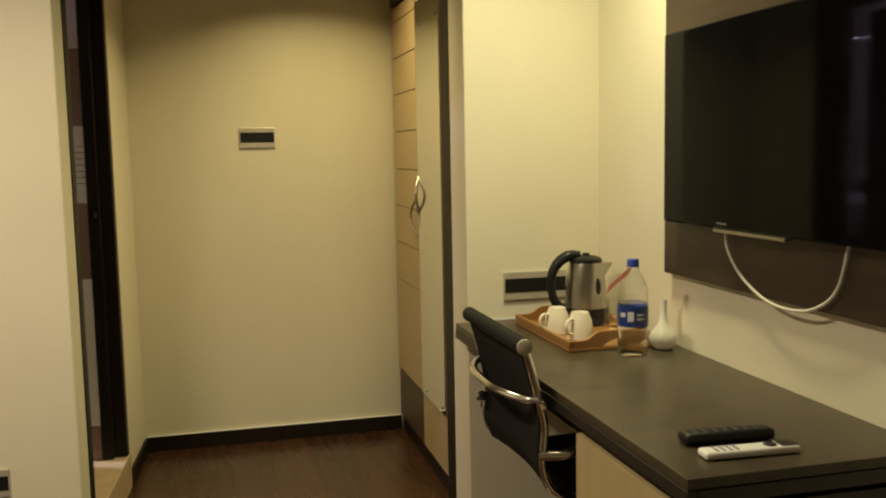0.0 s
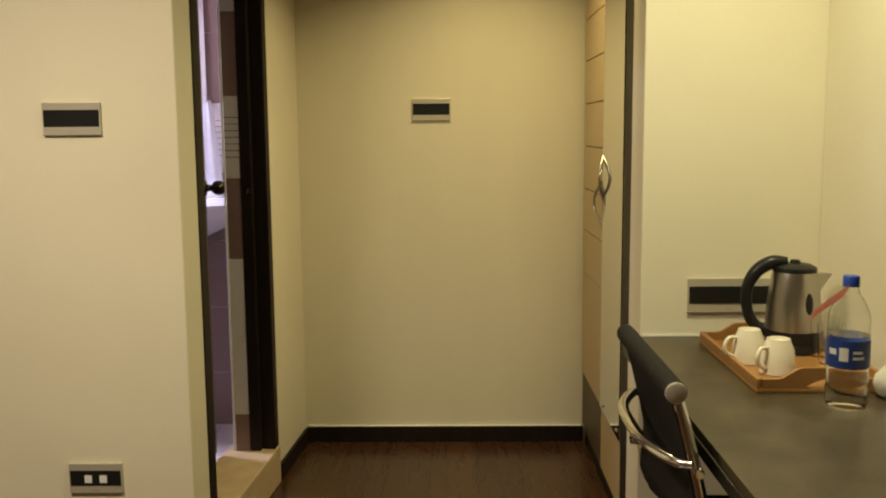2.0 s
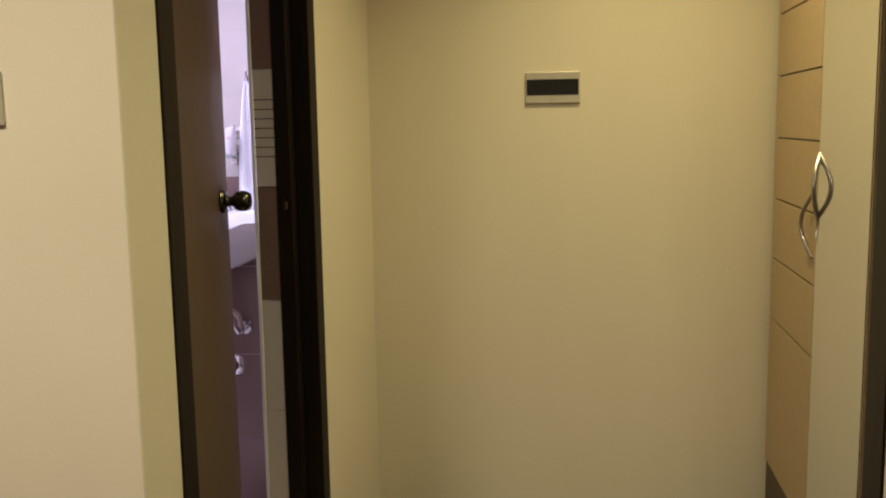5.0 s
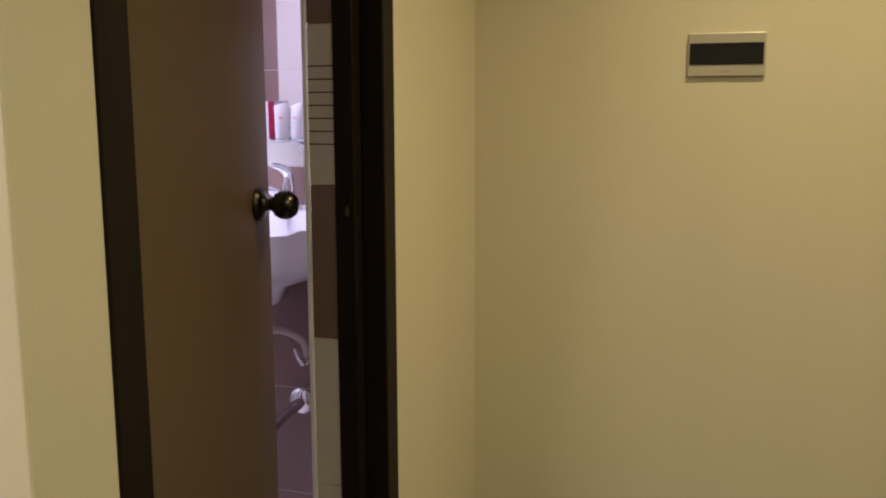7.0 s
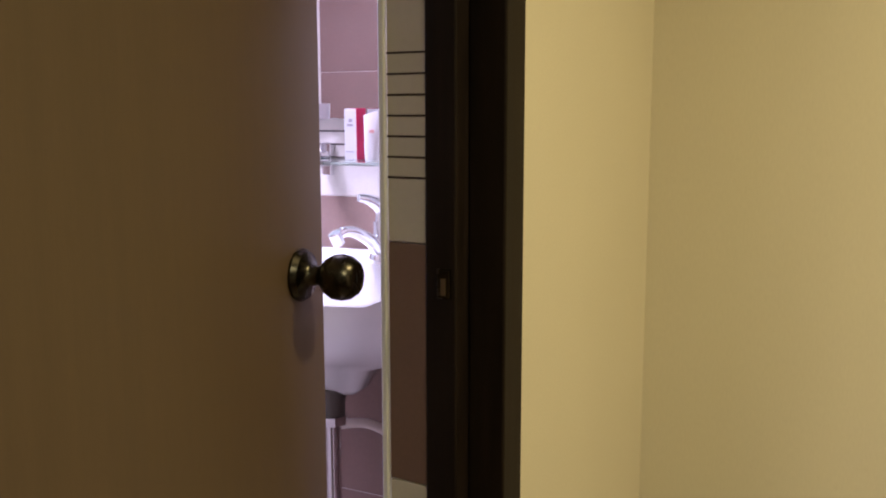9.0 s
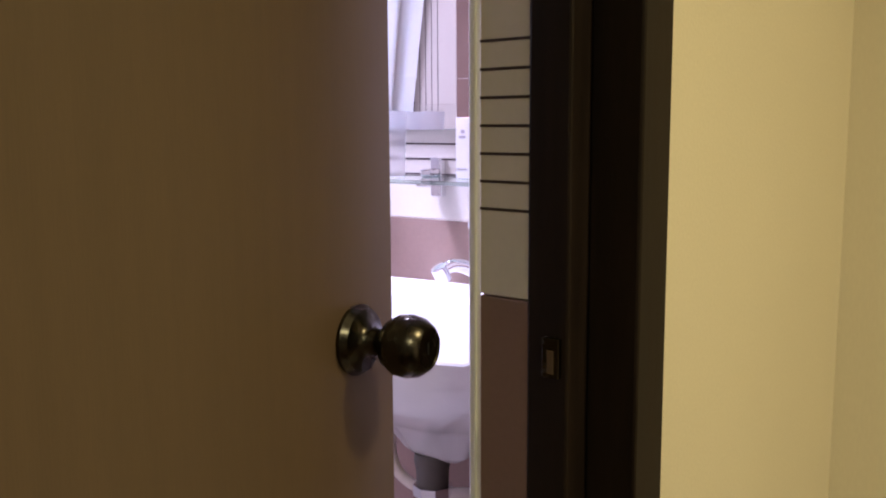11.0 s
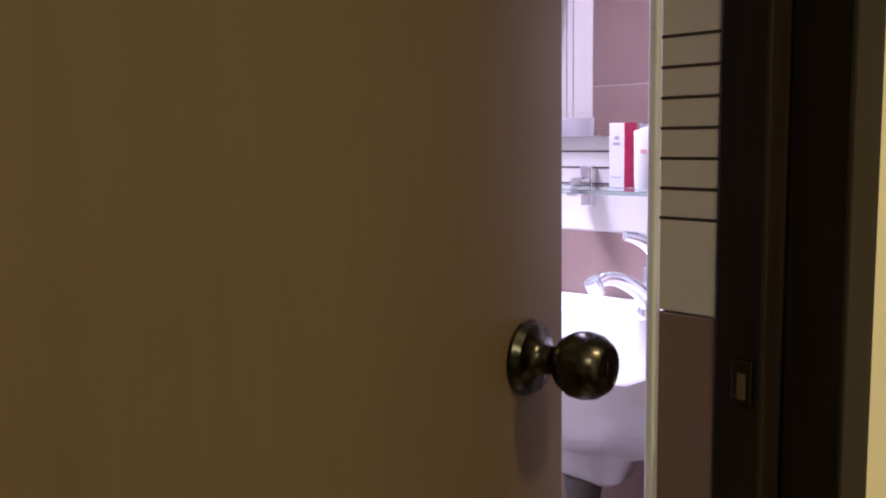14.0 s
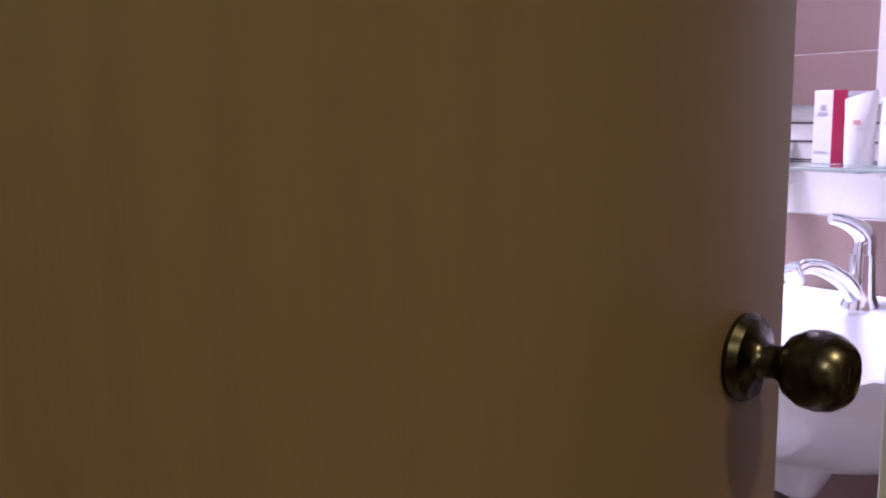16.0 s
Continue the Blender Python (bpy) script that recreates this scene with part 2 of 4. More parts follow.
structure("floor_base", box(-3.0, -2.6, -0.12, 1.75, 4.2, -0.012), GREYRUBBER, "dark screed under the laminate floor", "floor")
structure("wall_north", box(-0.36, FAR, 0, 1.75, FAR + 0.12, TOP), WALLPAPER, "plain cream wall at the end of the passage", "wall")
structure("wall_bedroom_west_end", box(-2.8, FACE_L, 0, -0.308, FACE_L + 0.137, TOP, 0.003), PAINT, "cream painted wall beside the bathroom door", "wall")
b = box(-0.10, -0.045, 0, 0.016, D0 - 0.003, TOP)
box(-0.14, D1, 0, 0, 1.413, TOP, bm=b)
box(-0.14, D0, 2.16, 0, D1, TOP, bm=b)
wall = structure("wall_passage_west", b, PAINT, "cream painted passage wall around the bathroom door", "wall")
wall.matrix_world = SIDE @ pose(0, 0.003, 0)
structure("wall_desk_end", box(1.02, FACE_R, 0, RIGHT + 0.2, FACE_R + 0.10, TOP, 0.004), PAINT, "cream painted wall at the end of the desk", "wall")
structure("wall_east", box(RIGHT, -2.6, 0, RIGHT + 0.15, FACE_R - 0.002, TOP), PAINT, "cream painted wall behind the television", "wall")
structure("wall_south", box(-2.8, -2.6, 0, RIGHT - 0.002, -2.48, TOP), PAINT, "plain cream bedroom wall", "wall")
structure("wall_west", box(-2.95, -2.6, 0, -2.802, 4.1, TOP), PAINT, "plain cream bedroom wall", "wall")
structure("ceiling", box(-2.95, -2.6, TOP + 0.002, 1.75, 4.1, TOP + 0.1), CEIL, "plain white ceiling", "ceiling")

# skirting of the passage
structure("baseboard_north", box(-0.205, FAR - 0.016, 0, 1.06, FAR - 0.001, 0.072, 0.003), DARKWOOD, "dark wooden skirting board", "baseboard")
structure("trim_baseboard", box(-0.200, FAR - 0.012, 0.0725, 1.05, FAR - 0.001, 0.0765, 0.001), WHITEPLASTIC, "thin pale strip along the top of the skirting", "trim")
sk = structure("baseboard_west", box(0.001, D1 + 0.003, 0, 0.014, 1.395, 0.072, 0.003), DARKWOOD, "dark wooden skirting board", "baseboard")
sk.matrix_world = SIDE

# bathroom shell behind the tiles
structure("wall_bath_north", box(-2.8, BATH_N + 0.0014, 0, -0.37, BATH_N + 0.12, TOP), GROUT, "bathroom wall of brown and cream tiles with pale joints", "wall")
structure("wall_bath_south", box(-2.8, FACE_L + 0.139, 0, -0.44, BATH_S - 0.0014, TOP), GROUT, "bathroom wall of brown and cream tiles with a lined column", "wall")
structure("wall_bath_west", box(-2.8, BATH_S - 0.006, 0, BATH_W - 0.0014, BATH_N + 0.001, TOP), GROUT, "tiled end wall of the bathroom", "wall")
structure("bath_floor", box(BATH_W, BATH_S, 0, -0.47, BATH_N, BATH_FLOOR - 0.006), GROUT, "raised bathroom floor with pale tiles", "floor")

# bathroom side of the door wall: a tiled return beside the frame, closed with a white corner strip
east = finish("wall_bath_east", box(-0.162, D1 + 0.002, 0.0, -0.1405, 1.405, TOP), GROUT)
east.matrix_world = SIDE
tagged(east, "bathroom wall tiles beside the door", "wall", kind="structure")


# ---- bathroom door ----
def door_frame():
    fr = thing("door_frame_1", SIDE, "dark wenge wooden door frame of the bathroom", "door frame", kind="structure")
    for a, c0, c1 in ((D0, D0, D0 + 0.060), (D1, D1 - 0.053, D1)):
        b = box(-0.045, c0 + 0.001, SILL, 0.020 if a == D0 else 0.006, c1 - 0.001, 2.155, 0.003)
        e0, e1 = (c0, c1 + 0.056) if a == D0 else (c0 - 0.03, c1)
        box(-0.090, e0 + 0.002, SILL, -0.0455, e1 - 0.002, 2.153, 0.003, bm=b)
        part("jamb", b, DARKWOOD, fr)
    b = box(-0.085, D0 + 0.117, 2.09, 0.006, D1 - 0.084, 2.155, 0.003)
    part("head", b, DARKWOOD, fr)
    part("strike_plate", box(-0.070, D1 - 0.0865, 1.182, -0.052, D1 - 0.0805, 1.218, 0.001), BRASS, fr, "worn brass strike plate")
    part("chip", box(-0.064, D1 - 0.0870, 1.186, -0.057, D1 - 0.0860, 1.207, 0.0003), LEAFWOOD, fr, "chipped bare wood beside the strike plate")
    return fr


door_frame()
sl = structure("door_sill", box(-0.19, D0, 0, 0.012, D1, SILL - 0.001, 0.005), STONE, "raised beige stone sill of the bathroom door", "sill")
sl.matrix_world = SIDE

LEAF_W, LEAF_T = 0.605, 0.032
HINGE = (-0.384, 2.775)
LEAF = pose(HINGE[0], HINGE[1], 0, 0, 0, 8.0)


def door_leaf():
    """Local: y from the hinge to the free edge, +x towards the passage."""
    d = thing("door_1", LEAF, "brown laminate bathroom door standing ajar into the bathroom", "door")
    part("leaf", box(-LEAF_T, 0.002, SILL + 0.012, 0, LEAF_W, 2.08, 0.002), LEAFWOOD, d)
    zk, yk = 1.216, LEAF_W - 0.062
    knob = [(0.0, 0.0), (0.031, 0.0), (0.032, 0.004), (0.028, 0.010), (0.017, 0.013), (0.0125, 0.018), (0.0115, 0.026), (0.014, 0.031),
            (0.021, 0.036), (0.0265, 0.046), (0.0275, 0.056), (0.0255, 0.066), (0.020, 0.074), (0.018, 0.0755), (0.0165, 0.074), (0.0, 0.0735)]
    k = part("knob", lathe(knob, 40, pose(0, yk, zk, 0, 90, 0)), BRASS, d, "antique brass round door knob", True)
    part("keyhole", box(0.0728, yk - 0.0012, zk - 0.005, 0.0742, yk + 0.0012, zk + 0.005), BLACKPLASTIC, k)
    part("knob", lathe(knob, 40, pose(-LEAF_T, yk, zk, 0, -90, 0)), BRASS, d, "antique brass round door knob", True)
    part("latch", box(-LEAF_T * 0.8, LEAF_W, zk - 0.03, -LEAF_T * 0.2, LEAF_W + 0.002, zk + 0.03), BRASS, d)
    for z in (0.40, 1.2, 1.9):
        part("hinge", lathe([(0, -0.04), (0.006, -0.04), (0.006, 0.04), (0, 0.04)], 12, pose(-LEAF_T - 0.004, -0.003, z)), BRASS, d)
    return d


door_leaf()


# ---- wall plates ----
def wall_plate(m, w, h, label, holes=0):
    """Local: x to the right, z up, front towards -y; origin at the plate's centre."""
    p = thing("switch_plate" if not holes else "socket_plate", m, label, "wall plate")
    part("frame", box(-w / 2, -0.010, -h / 2, w / 2, -0.0005, h / 2, 0.002), NICKEL, p)
    part("insert", box(-w / 2 + 0.004, -0.0125, -h * 0.23, w / 2 - 0.004, -0.0102, h * 0.27, 0.0012), BLACKPLASTIC, p, "black switch row")
    for i in range(holes):
        x = -w * 0.13 + i * w * 0.28
        part("port", box(x - 0.011, -0.0142, -0.013, x + 0.011, -0.0127, 0.011, 0.001), WHITEPLASTIC, p, "white socket insert")
    part("mark", box(-0.010, -0.0108, -h * 0.40, 0.010, -0.0102, -h * 0.36), GREYINK, p)
    return p


wall_plate(pose(0.379, FAR, 1.514), 0.169, 0.097, "satin switch plate with black switches on the passage wall")
wall_plate(pose(-0.607, FACE_L, 1.464), 0.167, 0.094, "satin switch plate with black switches beside the bathroom door")
wall_plate(pose(-0.5985, FACE_L, 0.397), 0.160, 0.092, "satin socket plate with two white inserts near the floor", 2)
wall_plate(pose(1.275, FACE_R, 0.942), 0.240, 0.101, "satin socket plate with a black row above the desk")


# ---- wardrobe along the passage ----
def wardrobe():
    """Front at x = 1.055, from the far wall to the dark end panel."""
    x = 1.055
    w = thing("wardrobe", pose(0, 0, 0), "built-in pale oak laminate wardrobe with grooved doors and grey plinth drawers", "wardrobe")
    part("body", box(x + 0.022, 2.80, 0.0, RIGHT + 0.15, FAR - 0.003, 2.14), DARKWOOD, w)
    # far door: oak boards with dark grooves between them
    d = part("door", box(x + 0.004, 3.425, 0.335, x + 0.021, FAR - 0.02, 2.13), DESKEDGE, w, "pale oak door with horizontal grooves")
    zs = [0.335, 0.80, 0.985, 1.167, 1.349, 1.530, 1.711, 1.887, 2.06, 2.13]
    for z0, z1 in zip(zs, zs[1:]):
        part("board", box(x - 0.004, 3.427, z0 + 0.0025, x + 0.0038, FAR - 0.022, z1 - 0.0025, 0.001), OAK, d)
    part("plinth_drawer", box(x, 3.425, 0.085, x + 0.021, FAR - 0.02, 0.33, 0.002), GREYLAM, w, "grey brown lower drawer front")
    # near door with the dressing mirror
    d = part("door", box(x, 2.965, 0.335, x + 0.021, 3.42, 2.13, 0.002), OAK, w, "pale door carrying a tall mirror")
    part("mirror", box(x - 0.008, 2.985, 0.34, x - 0.002, 3.405, 2.08, 0.001), MIRROR, d, "tall frameless mirror")
    for y in (3.03, 3.325):
        for z in (0.365, 1.975):
            part("mirror_screw", lathe([(0, 0.006), (0.006, 0.005), (0.008, 0.0), (0.008, -0.002)], 14, pose(x - 0.0082, y, z, 0, -90, 0)), CHROME, d, "chrome mirror screw", True)
    part("plinth_drawer", box(x, 2.965, 0.085, x + 0.021, 3.42, 0.33, 0.002), CREAMLAM, w, "cream lower drawer front")
    part("plinth", box(x + 0.012, 2.965, 0.0, x + 0.021, FAR - 0.02, 0.08), DARKWOOD, w)
    for y, s, top, length in ((3.402, -1, 1.318, 0.16), (3.444, 1, 1.225, 0.17)):
        arc = [(x - 0.006 - 0.022 * math.sin(math.pi * k / 8), y + 0.040 * s * math.sin(math.pi * k / 8), top - length * k / 8) for k in range(9)]
        part("handle", tube(arc, 0.006, 10), STEEL, w, "bowed satin steel handle", True)
    part("end_panel", box(x - 0.006, 2.845, 0, x + 0.021, 2.962, 2.14, 0.002), DARKWOOD, w, "dark wenge end panel")
    part("upright", box(x - 0.002, 2.80, 0, x + 0.021, 2.843, 2.14, 0.002), DARKWOOD, w)
    return w


wardrobe()
structure("bulkhead_trim", box(1.05, 2.63, 2.145, RIGHT + 0.15, FAR - 0.002, TOP - 0.002), GREYLAM, "grey brown panel above the wardrobe", "trim")
structure("wardrobe_recess_wall", box(1.04, FACE_R + 0.102, 0, RIGHT + 0.14, 2.797, 2.143), PAINT, "cream wall beside the wardrobe", "wall")


# ---- desk ----
DZ = 0.82
D_Y0, D_Y1, D_X0 = 0.875, FACE_R - 0.004, 0.972


def desk():
    d = thing("desk", pose(0, 0, 0), "dark laminate wall desk with black edge and cream drawer front", "desk")
    part("top", box(D_X0 + 0.003, D_Y0 + 0.003, DZ - 0.022, RIGHT - 0.003, D_Y1, DZ, 0.0015), DESKTOP, d)
    b = box(D_X0, D_Y0, DZ - 0.052, D_X0 + 0.02, D_Y1, DZ - 0.0225, 0.002)
    box(D_X0 + 0.02, D_Y0, DZ - 0.052, RIGHT - 0.003, D_Y0 + 0.02, DZ - 0.0225, 0.002, bm=b)
    part("edge", b, DESKEDGE, d, "black edge band")
    part("apron", box(D_X0 + 0.045, 1.46, DZ - 0.10, D_X0 + 0.06, D_Y1, DZ - 0.053), DESKEDGE, d)
    c = part("drawer_unit", box(D_X0 + 0.035, D_Y0 + 0.03, 0.0, RIGHT - 0.02, 1.445, DZ - 0.075), DESKEDGE, d)
    for z0, z1 in ((0.06, 0.30), (0.304, 0.52), (0.524, 0.738)):
        part("drawer_front", box(D_X0 + 0.016, D_Y0 + 0.032, z0, D_X0 + 0.0345, 1.443, z1, 0.0015), CREAMLAM, c, "cream laminate drawer front")
    return d


desk()
structure("trim_desk_wall", box(1.03, FACE_R - 0.0035, DZ + 0.0005, RIGHT - 0.006, FACE_R - 0.0005, DZ + 0.005), WHITEPLASTIC, "pale sealant line between desk and wall", "trim")


# ---- television and its panel ----
tvp = tagged(finish("tv_wall_panel", box(RIGHT - 0.032, -0.35, 1.045, RIGHT - 0.001, 1.965, 2.30, 0.002), PANEL), "dark brown wood panel behind the television", "wall panel")


def television():
    t = thing("television", pose(1.468, 1.875, 1.48, 0, 0, 90 + 180), "flat black television mounted on a dark wooden panel", "television")
    # local: x runs from the far edge towards the bedroom, -y is the front after the turn
    part("casing", box(0.0, -0.022, -0.268, 0.98, 0.022, 0.275, 0.006), SCREEN, t)
    part("screen", box(0.016, -0.0245, -0.235, 0.964, -0.0222, 0.260), SCREEN, t, "glossy black screen")
    part("bottom_strip", box(0.285, -0.026, -0.278, 0.60, -0.006, -0.2685, 0.002), STEEL, t, "silver lower strip")
    part("mark", box(0.30, -0.0252, -0.256, 0.35, -0.0246, -0.250), GREYRUBBER, t)
    part("bracket", box(0.30, 0.022, -0.10, 0.68, 0.0275, 0.10), BLACKPLASTIC, t)
    return t


television()
cb = tagged(finish("tv_cable", tube([(1.488, 1.60, 1.22), (1.485, 1.59, 1.16), (1.484, 1.525, 1.095), (1.482, 1.42, 1.048), (1.482, 1.32, 1.035), (1.482, 1.22, 1.05), (1.484, 1.14, 1.105), (1.488, 1.105, 1.22)], 0.004, 10), WHITECABLE, smooth=True),
            "white cable hanging in a loop below the television", "cable")


# ---- office chair ----
def chair():
    c = thing("office_chair", pose(0.897, 1.785, 0), "black mesh office chair with chrome frame pushed under the desk", "chair")
    W = 0.247
    rail = [(-0.005, 0.935), (0.014, 0.87), (0.036, 0.78), (0.046, 0.73), (0.043, 0.68), (0.040, 0.62), (0.062, 0.568), (0.11, 0.54), (0.20, 0.528), (0.45, 0.53), (0.53, 0.515)]
    # fabric sling: a thin curved sheet between the rails
    fine = []
    for (x0, z0), (x1, z1) in zip(rail, rail[1:]):
        fine += [(x0 + (x1 - x0) * k / 4, z0 + (z1 - z0) * k / 4) for k in range(4)]
    fine.append(rail[-1])

    def sheet(lo, hi, name, parent):
        b = bmesh.new()
        rows = []
        for x, z in fine[lo:hi]:
            rows.append([b.verts.new((x + 0.022 * (1 - (k / 5 - 1) ** 2), (k / 5 - 1) * (W - 0.012), z)) for k in range(11)])
        for p, q in zip(rows, rows[1:]):
            for k in range(10):
                b.faces.new((p[k], p[k + 1], q[k + 1], q[k]))
        bmesh.ops.recalc_face_normals(b, faces=b.faces)
        bmesh.ops.solidify(b, geom=b.faces[:], thickness=0.012)
        return part(name, b, FABRIC, parent, smooth=True)

    sheet(0, 26, "backrest", c)
    sheet(26, len(fine), "seat", c)
    for s in (-1, 1):
        part("side_rail", tube([(x, s * W, z) for x, z in rail], 0.0085, 10, flat=1.2), CHROME, c, "chrome side rail", True)
        part("arm_bracket", tube([(0.032, s * W, 0.655), (0.085, s * (W + 0.022), 0.658), (0.13, s * (W + 0.028), 0.668), (0.22, s * (W + 0.028), 0.680)], 0.014, 10), CHROME, c, "chrome arm bracket", True)
    b = tube([(-0.008, -W - 0.004, 0.940), (-0.008, W + 0.004, 0.940)], 0.0215, 20)
    roll = part("top_roll", b, FABRIC, c, "black padded roll", True)
    for s in (-1, 1):
        part("end_cap", lathe([(0, 0.007), (0.014, 0.006), (0.020, 0.003), (0.021, -0.002), (0, -0.002)], 24, pose(-0.008, s * (W + 0.005), 0.940, -90 * s, 0, 0)), NICKEL, roll, "satin metal end cap", True)
    part("cross_brace", tube([(0.030, -W, 0.803), (-0.002, -W + 0.03, 0.800), (-0.036, -W + 0.13, 0.802), (-0.044, 0, 0.804), (-0.036, W - 0.13, 0.802), (-0.002, W - 0.03, 0.800), (0.030, W, 0.803)], 0.013, 12, flat=0.8), CHROME, c, "bowed chrome brace behind the back", True)
    for s in (-1, 1):
        part("bolt", lathe([(0, 0.012), (0.009, 0.011), (0.010, 0.0), (0, 0.0)], 16, pose(0.036, s * (W + 0.008), 0.790, -90 * s, 0, 0)), CHROME, c, "chrome bolt", True)
    part("knob", lathe([(0, 0.05), (0.014, 0.048), (0.016, 0.03), (0.010, 0.02), (0.010, 0), (0, 0)], 16, pose(0.045, W - 0.05, 0.70, 0, -90, 0)), CHROME, c, "chrome tilt knob", True)
    part("column", lathe([(0, 0.10), (0.030, 0.10), (0.030, 0.28), (0.020, 0.28), (0.020, 0.488), (0, 0.488)], 20, pose(0.28, 0, 0)), CHROME, c, smooth=True)
    part("seat_plate", box(0.16, -0.12, 0.488, 0.40, 0.12, 0.512, 0.004), BLACKPLASTIC, c)
    for k in range(5):
        a = 2 * math.pi * k / 5 + 0.35
        ex, ey = 0.28 + 0.27 * math.cos(a), 0.27 * math.sin(a)
        part("foot", tube([(0.28, 0, 0.115), ((0.28 + ex) / 2, ey / 2, 0.105), (ex, ey, 0.075)], [0.02, 0.014], 10), CHROME, c, "chrome star foot", True)
        part("castor", lathe([(0, -0.02), (0.024, -0.02), (0.027, -0.012), (0.027, 0.012), (0.024, 0.02), (0, 0.02)], 18, pose(ex, ey, 0.028, 90, 0, math.degrees(a))), BLACKPLASTIC, c, "black castor", True)
    return c


chair()


# ---- things on the desk ----
TZ = DZ + 0.001


def tray():
    t = thing("serving_tray", pose(1.325, 2.185, TZ), "honey-coloured bamboo tray holding the tea things", "tray")
    w, l = 0.31, 0.50
    part("base", box(-w / 2, -l / 2, 0, w / 2, l / 2, 0.010, 0.002), BAMBOO, t)
    for s in (-1, 1):
        part("long_side", box(s * w / 2 - 0.006 - 0.006 * s, -l / 2, 0.0102, s * w / 2 + 0.006 - 0.006 * s, l / 2, 0.034, 0.003), BAMBOO, t)
        # short ends rise to a wavy handle
        b = bmesh.new()
        n_ = 24
        for y in (-0.006, 0.006):
            for k in range(n_ + 1):
                x = -w / 2 + 0.013 + (w - 0.026) * k / n_
                u = abs(2 * k / n_ - 1)
                top = 0.032 + 0.026 * (1 - min(1, max(0, (u - 0.35) / 0.4)) ** 2 * (3 - 2 * min(1, max(0, (u - 0.35) / 0.4))))
                low = 0.0102 + (0.022 * max(0, 1 - u / 0.30) ** 0.5 if u < 0.30 else 0)
                b.verts.new((x, y, low))
                b.verts.new((x, y, top))
        b.verts.ensure_lookup_table()
        m_ = 2 * (n_ + 1)
        for k in range(n_):
            a = 2 * k
            b.faces.new([b.verts[i] for i in (a, a + 1, a + 3, a + 2)])
            b.faces.new([b.verts[m_ + i] for i in (a, a + 2, a + 3, a + 1)])
            b.faces.new([b.verts[i] for i in (a + 1, m_ + a + 1, m_ + a + 3, a + 3)])
            b.faces.new([b.verts[i] for i in (a, a + 2, m_ + a + 2, m_ + a)])
        bmesh.ops.recalc_face_normals(b, faces=b.faces)
        part("handle_end", moved(b, pose(0, s * (l / 2 - 0.0065), 0)), BAMBOO, t, "wavy end with a grip hole")
    return t


tray()
ON = TZ + 0.0105


def cup():
    """Stands upside down."""
    c = thing("cup", pose(1.228, 2.19, ON), "cream china cup turned upside down on the tray", "cup", "cups on the tray")
    part("bowl", lathe([(0, 0.072), (0.020, 0.072), (0.022, 0.078), (0.024, 0.078), (0.026, 0.071), (0.033, 0.055), (0.037, 0.02), (0.038, 0.001), (0.0355, 0.001), (0.034, 0.02), (0.030, 0.055), (0.0, 0.067)], 32), CUPWHITE, c, smooth=True)
    part("ear", tube([(-0.033, 0, 0.060), (-0.052, 0, 0.060), (-0.062, 0, 0.044), (-0.058, 0, 0.026), (-0.037, 0, 0.014)], 0.0048, 10), CUPWHITE, c, smooth=True)
    return c


cup1 = cup()
cup1.matrix_world = pose(1.230, 2.185, ON, 0, 0, 18) @ Matrix.Diagonal((1.14, 1.14, 1.08, 1))
copy_thing(cup1, pose(1.266, 2.078, ON, 0, 0, 30))


def kettle():
    k = thing("electric_kettle", pose(1.372, 2.315, ON), "brushed steel electric kettle with black handle and lid", "kettle")
    part("base", lathe([(0, 0), (0.076, 0), (0.078, 0.008), (0.074, 0.022), (0, 0.022)], 40), BLACKPLASTIC, k, smooth=True)
    part("lower_ring", lathe([(0, 0.0225), (0.072, 0.0225), (0.073, 0.05), (0.0725, 0.058), (0, 0.058)], 40), BLACKPLASTIC, k, smooth=True)
    part("body", lathe([(0.0, 0.0585), (0.0715, 0.0585), (0.071, 0.09), (0.066, 0.15), (0.059, 0.20), (0.056, 0.212), (0, 0.212)], 44), STEEL, k, "brushed steel body", True)
    part("lid", lathe([(0, 0.2125), (0.056, 0.2125), (0.054, 0.224), (0.040, 0.232), (0.014, 0.235), (0.012, 0.243), (0, 0.244)], 36), BLACKPLASTIC, k, "black lid", True)
    part("handle", tube([(-0.020, 0, 0.236), (-0.060, 0, 0.234), (-0.098, 0, 0.208), (-0.120, 0, 0.160), (-0.116, 0, 0.10), (-0.095, 0, 0.062), (-0.066, 0, 0.050)], [0.016, 0.021, 0.020, 0.017, 0.016, 0.018, 0.020], 12, flat=0.9), BLACKPLASTIC, k, "black plastic handle", True)
    b = bmesh.new()
    vs = [b.verts.new(p) for p in ((0.046, -0.030, 0.211), (0.046, 0.030, 0.211), (0.094, 0, 0.208), (0.052, -0.022, 0.15), (0.052, 0.022, 0.15))]
    for f in ((0, 2, 1), (0, 3, 2), (1, 2, 4), (3, 4, 2), (0, 1, 4, 3)):
        b.faces.new([vs[i] for i in f])
    bmesh.ops.recalc_face_normals(b, faces=b.faces)
    part("spout", b, STEEL, k, "steel pouring lip")
    part("level_window", moved(lathe([(0, 0.004), (0.010, 0.003), (0.0115, 0), (0, 0)], 20, Matrix.Diagonal((1, 2.6, 1, 1))), pose(0.030, -0.0585, 0.135, 84, 0, 27)), BLACKPLASTIC, k, "dark oval level window", True)
    return k


kettle().matrix_world = pose(1.385, 2.31, ON, 0, 0, -12)


